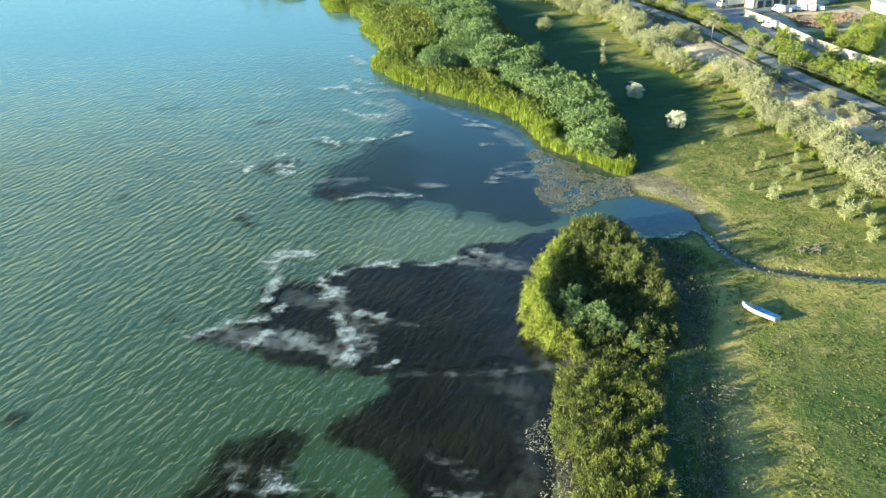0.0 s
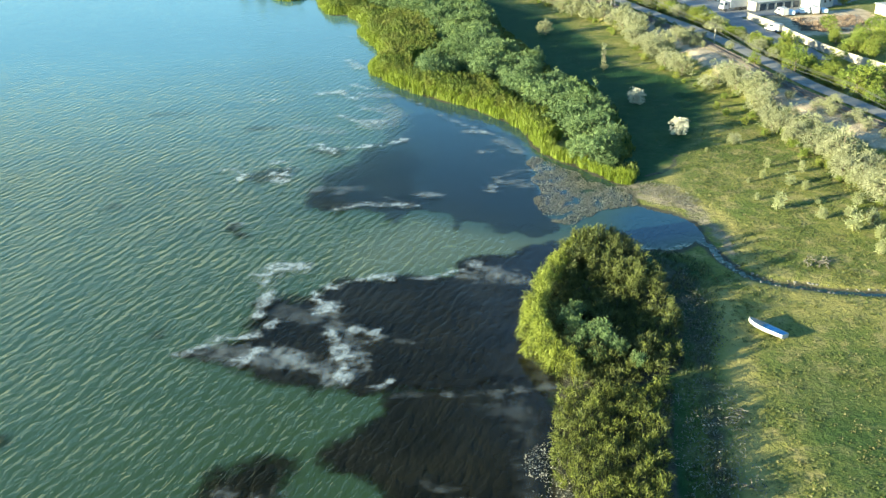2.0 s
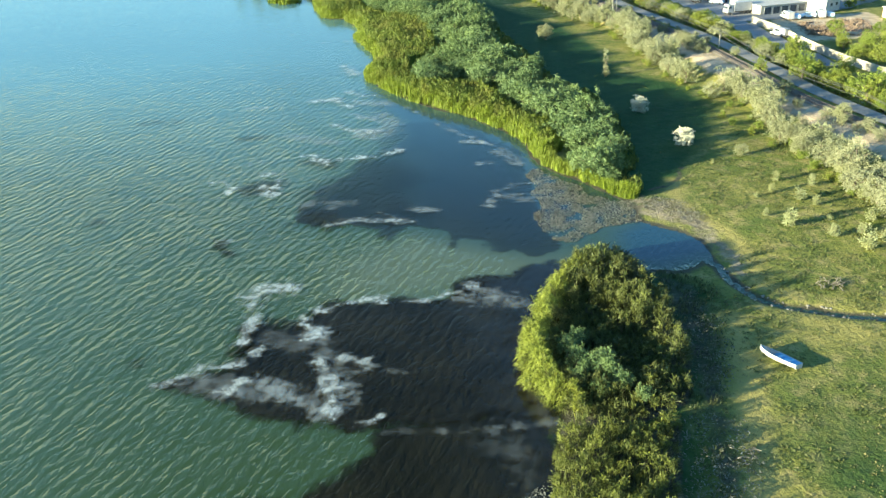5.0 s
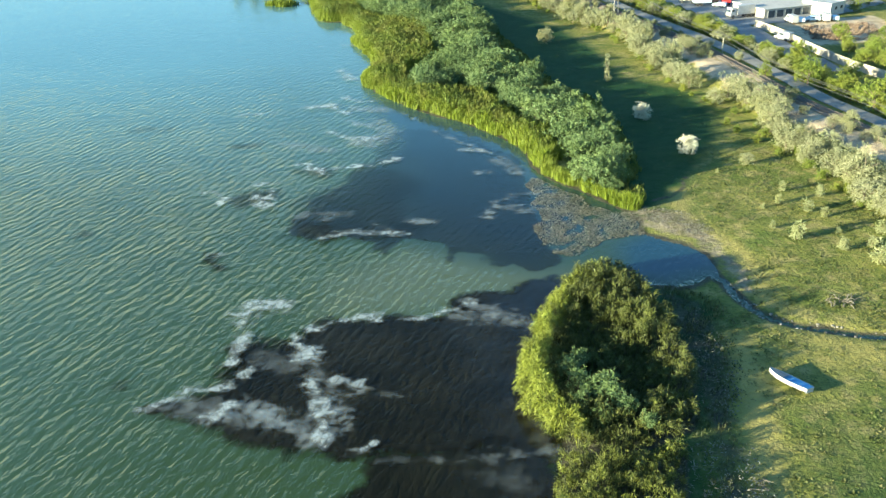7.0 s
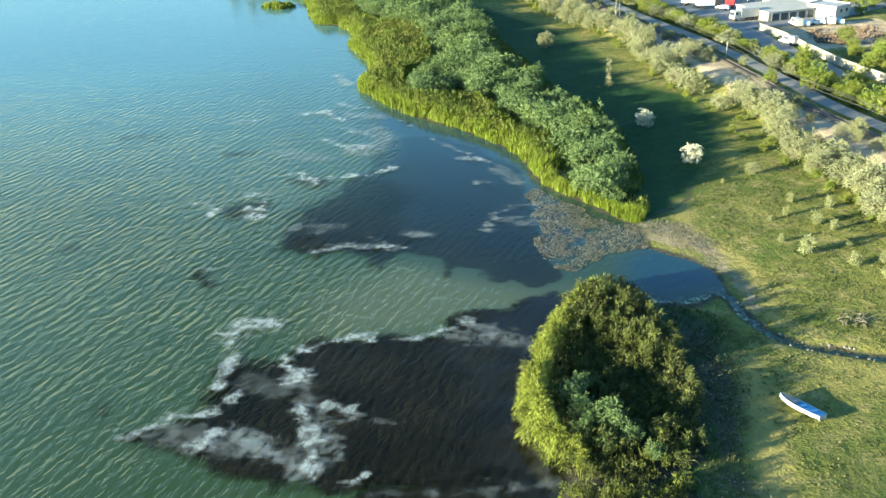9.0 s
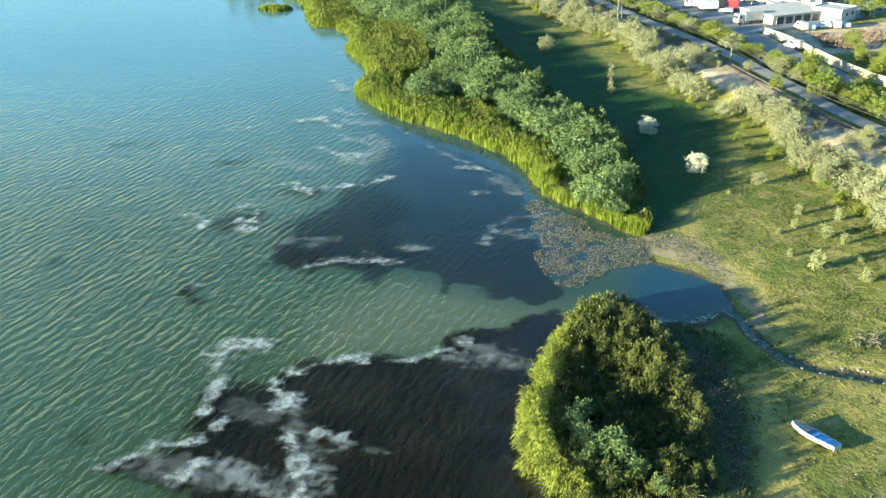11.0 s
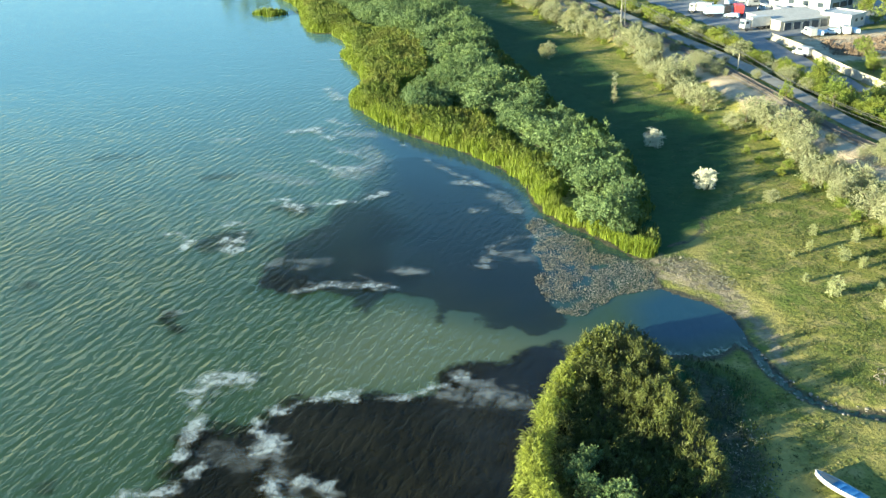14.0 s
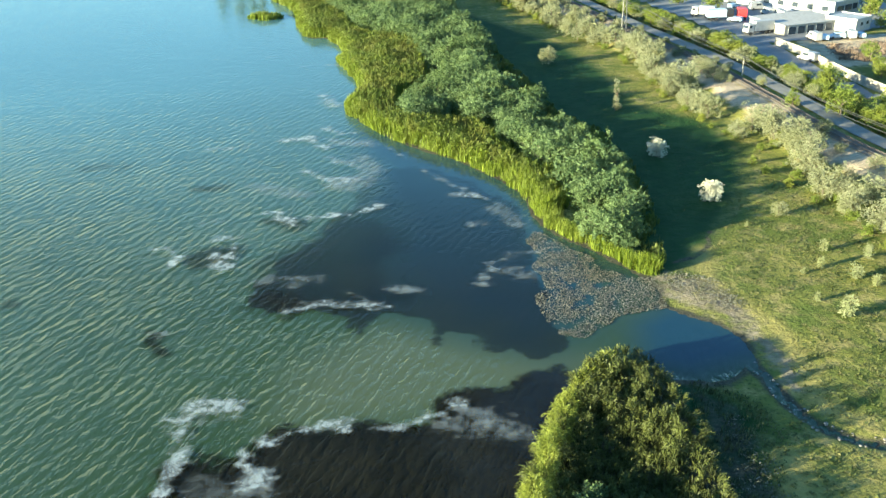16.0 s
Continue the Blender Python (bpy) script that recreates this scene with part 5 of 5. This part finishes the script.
def van(name, label, mat, at, length=5.2, height=2.3):
    ob = thing(name, label, "van" if height > 1.8 else "car", "vehicles in the yard", at=at)
    h = height
    prof = [(-length / 2, 0.35), (length / 2, 0.35), (length / 2, 0.85), (length / 2 - 0.9, 1.05), (length / 2 - 1.7, h), (-length / 2 + 0.15, h), (-length / 2, 1.0)]
    bm = bmesh.new()
    a = [bm.verts.new((x, -0.95, z)) for x, z in prof]
    b = [bm.verts.new((x, 0.95, z)) for x, z in prof]
    bm.faces.new(a)
    bm.faces.new(b[::-1])
    for i in range(7):
        bm.faces.new((a[i], b[i], b[(i + 1) % 7], a[(i + 1) % 7]))
    bmesh.ops.recalc_face_normals(bm, faces=bm.faces)
    bmesh.ops.bevel(bm, geom=list(bm.edges), offset=0.08, segments=2, profile=0.5, affect="EDGES")
    body = part("body", bm, mat, ob)
    part("windscreen", box(bmesh.new(), 0.04, 1.6, (h - 1.05) * 0.85, pose(length / 2 - 1.27, 0, (h + 1.05) / 2, 0, -math.degrees(math.atan2(0.8, h - 1.05))), 0.01), M_GLASS, body)
    for s in (-1, 1):
        part("side_window", box(bmesh.new(), length * 0.3, 0.04, (h - 1.0) * 0.45, pose(length * 0.02, s * 0.955, 1.05 + (h - 1.0) * 0.45), 0.01), M_GLASS, body)
    for x in (length / 2 - 0.95, -length / 2 + 1.0):
        for s in (-1, 1):
            wheel(ob, x, s * 0.85, 0.34, 0.22)
    return ob


def yard_at(x, y, turn):
    return pose(x, y, level(x, y), 0, 0, turn)


M_PALEBLUE = plain("pale_blue_paint", (0.42, 0.55, 0.66), (0.52, 0.64, 0.74), 1.0, 0.5, 0, 0.03)
lorry("lorry", "red-cabbed lorry parked in the yard", M_RED, M_RED, 6.2, 3.3, yard_at(90.2, 322.5, 80))
lorry("lorry", "pale blue box lorry parked in the yard", M_DARK, M_PALEBLUE, 8.0, 3.2, yard_at(83.6, 321.5, 5))
lorry("lorry", "white box lorry parked by the long shed", M_WHITE, M_WHITE, 8.5, 3.6, yard_at(88.5, 300.5, -160))
lorry("lorry", "white box lorry with a pale box behind trees", M_WHITE, M_WHITE, 7.0, 3.4, yard_at(80.0, 326.5, 150))
car = van("van", "white van parked in the yard", M_WHITE, yard_at(99.5, 327.5, 100))
for x, y, a in ((102, 325, 95), (103.6, 321, 20), (99, 336.5, 12), (104, 345, 70), (95, 349, 15), (108, 338, 110)):
    copy_thing(car, yard_at(x, y, a))
low = van("car", "pale parked car in the yard", M_PALEBLUE, yard_at(87.2, 318.4, 150), 4.3, 1.45)
for x, y, a in ((100.5, 291.2, 95), (103.0, 291.5, 92), (107.0, 292.4, 176), (110.5, 292.7, 94), (113.2, 293.0, 91), (91, 268.5, 120), (93, 340, 30), (101, 350, 80)):
    copy_thing(low if random.random() < 0.6 else car, yard_at(x, y, a + random.uniform(-8, 8)))


# ---- buildings ----
def block(name, label, corner, turn, lx, ly, h, wall_mat, roof_mat, windows=(), parapet=0.4):
    """A flat-roofed building from its near corner: lx along the turned x, ly along the turned y."""
    z = level(*corner) - 0.3
    ob = thing(name, label, "building", at=pose(corner[0], corner[1], z, 0, 0, turn))
    wall = part("wall", box(bmesh.new(), lx, ly, h, pose(lx / 2, ly / 2, h / 2), 0.03), wall_mat, ob)
    part("roof", box(bmesh.new(), lx + 0.5, ly + 0.5, 0.25, pose(lx / 2, ly / 2, h + 0.13), 0.03), roof_mat, ob)
    if parapet:
        for sx, sy, px, py in ((lx + 0.5, 0.25, lx / 2, -0.12), (lx + 0.5, 0.25, lx / 2, ly + 0.12), (0.25, ly, -0.12, ly / 2), (0.25, ly, lx + 0.12, ly / 2)):
            part("parapet", box(bmesh.new(), sx, sy, parapet, pose(px, py, h + 0.25 + parapet / 2), 0.02), wall_mat, ob)
    for face, u, zc, w, hh in windows:
        m = pose(u, -0.01, zc) if face == "x" else pose(-0.01, u, zc, 0, 0, 90)
        fr = part("window", box(bmesh.new(), w + 0.2, 0.12, hh + 0.2, m, 0.01), M_WHITE, ob)
        part("pane", box(bmesh.new(), w, 0.06, hh, m @ pose(0, -0.045 if face == "x" else 0.045, 0)), M_GLASS, fr)
    return ob


block("office_building", "white flat-roofed office building at the yard", (116.9, 321.2), 38, 13, 34, 3.9, M_WHITE, M_CONCRETE,
      [("x", 3.2, 2.2, 3.6, 1.7), ("x", 7.4, 2.2, 3.6, 1.7), ("x", 11.0, 2.2, 2.4, 1.7)]
      + [("y", 3 + 5 * i, 2.3, 2.0, 1.4) for i in range(6)])
block("long_shed", "long low shed with a pale flat roof", (94.6, 297.2), 21, 20, 15, 2.8, M_WHITEWALL, M_CONCRETE,
      [("x", 2.5 + 3.1 * i, 1.4, 2.3, 2.0) for i in range(6)], 0.0)
block("store_building", "plain white store building beside the shed", (114.3, 298.5), 40, 8, 9, 3.5, M_WHITE, M_WHITE, [("x", 3, 2.4, 1.2, 0.9), ("x", 6, 2.4, 1.2, 0.9)], 0.3)
block("tan_shed", "low tan shed past the rubble", (129.5, 284), 12, 10, 7, 3.0, plain("tan_render", (0.50, 0.36, 0.26), (0.60, 0.45, 0.33), 0.7, 0.9), M_CONCRETE, [], 0.0)

# the yard's white boundary wall, in panels
WALL_LINE = [(89.0, 287.0), (90.0, 282.0), (91.9, 273.7), (93.1, 261.5), (94.2, 250.5), (96.0, 239.4), (99.0, 228.0), (104, 213)]


def build_wall():
    ob = thing("wall_yard", "long white panelled boundary wall of the yard", "wall", kind="structure")
    line = np.asarray(rounded(WALL_LINE, False, 4))
    seg = np.linalg.norm(np.diff(line, axis=0), axis=1)
    run = np.concatenate([[0], np.cumsum(seg)])
    me_p = box(bmesh.new(), 2.4, 0.16, 2.1, pose(0, 0, 1.05), 0.02)
    me = bpy.data.meshes.new("panel")
    me_p.to_mesh(me)
    me_p.free()
    me.materials.append(M_WHITEWALL)
    po = box(bmesh.new(), 0.26, 0.24, 2.16, pose(0, 0, 1.08), 0.02)
    mp = bpy.data.meshes.new("post")
    po.to_mesh(mp)
    po.free()
    mp.materials.append(M_WHITEWALL)
    foot = min(level(*p) for p in line) - 0.1
    for s in np.arange(1.3, run[-1], 2.66):
        for ss, mesh_, nm in ((s, me, "panel"), (s - 1.33, mp, "post")):
            i = min(max(np.searchsorted(run, ss) - 1, 0), len(seg) - 1)
            t = (ss - run[i]) / seg[i]
            c = line[i] * (1 - t) + line[i + 1] * t
            u = line[i + 1] - line[i]
            o = part(nm, mesh_, None, ob)
            o.matrix_world = pose(c[0], c[1], foot, 0, 0, math.degrees(math.atan2(u[1], u[0])))


build_wall()

# brown brushwood past the wall
reed_bed([(99, 268), (101, 285), (110, 288), (122, 290), (120, 272), (110, 266)], 17, 14, 1.2, 0.25, foliage("dead_brush", (0.10, 0.07, 0.05), (0.26, 0.19, 0.14), (0.30, 0.22, 0.15), 0.1), "brown heap of dead brushwood past the yard wall", 3.0)


# ---- power line ----
def lattice_mast(at, h, w, label):
    ob = thing("power_mast", label, "power mast", at=at)
    r = 0.10
    for sx, sy in ((-1, -1), (1, -1), (1, 1), (-1, 1)):
        bm = bmesh.new()
        tube(bm, [(sx * w / 2, sy * w / 2, -0.3), (sx * w * 0.14, sy * w * 0.14, h)], [r, r * 0.7], 5)
        part("leg", bm, M_STEEL, ob)
    n = 9
    for i in range(n):
        z0, z1 = h * i / n, h * (i + 1) / n
        a, b = w / 2 * (1 - 0.72 * i / n), w / 2 * (1 - 0.72 * (i + 1) / n)
        for s in (-1, 1):
            bm = bmesh.new()
            d = 1 if i % 2 else -1
            tube(bm, [(-a * d, s * a, z0), (b * d, s * b, z1)], [0.055, 0.055], 4)
            tube(bm, [(s * a, -a * d, z0), (s * b, b * d, z1)], [0.055, 0.055], 4)
            part("brace", bm, M_STEEL, ob)
    for z, l in ((h * 0.62, 2.6), (h * 0.72, 3.4), (h * 0.86, 2.8), (h * 0.97, 2.0)):
        arm = part("cross_arm", box(bmesh.new(), l, 0.14, 0.14, pose(0, 0, z), 0.02), M_STEEL, ob)
        for s in (-1, 1):
            bm = bmesh.new()
            tube(bm, [(s * l / 2 * 0.95, 0, z), (s * l / 2 * 0.95, 0, z - 0.5)], [0.07, 0.05], 6)
            part("insulator", bm, M_GLASS, arm)
    return ob


lattice_mast(pose(51.6, 300, 1.6, 0, 0, -14), 19, 1.3, "tall grey lattice power mast beside the road")
for off, h in ((-1.0, 7.2), (0.9, 7.2), (0.0, 7.9)):
    pts = [(x + off, y, h + 1.0 - 0.8 * math.sin(math.pi * ((y % 60) / 60))) for x, y in rounded([(99, 60), (86, 130), (77.5, 180), (70.5, 215), (64, 258), (54.8, 309), (40, 360), (16, 420)], False, 14)]
    bm = bmesh.new()
    tube(bm, pts, [0.04] * len(pts), 4)
    ob = tagged(new("power_cable", bpy.data.meshes.new("power_cable")), "thin pale overhead power cable", "cable", "power cables")
    bm.to_mesh(ob.data)
    bm.free()
    ob.data.materials.append(M_STEEL)
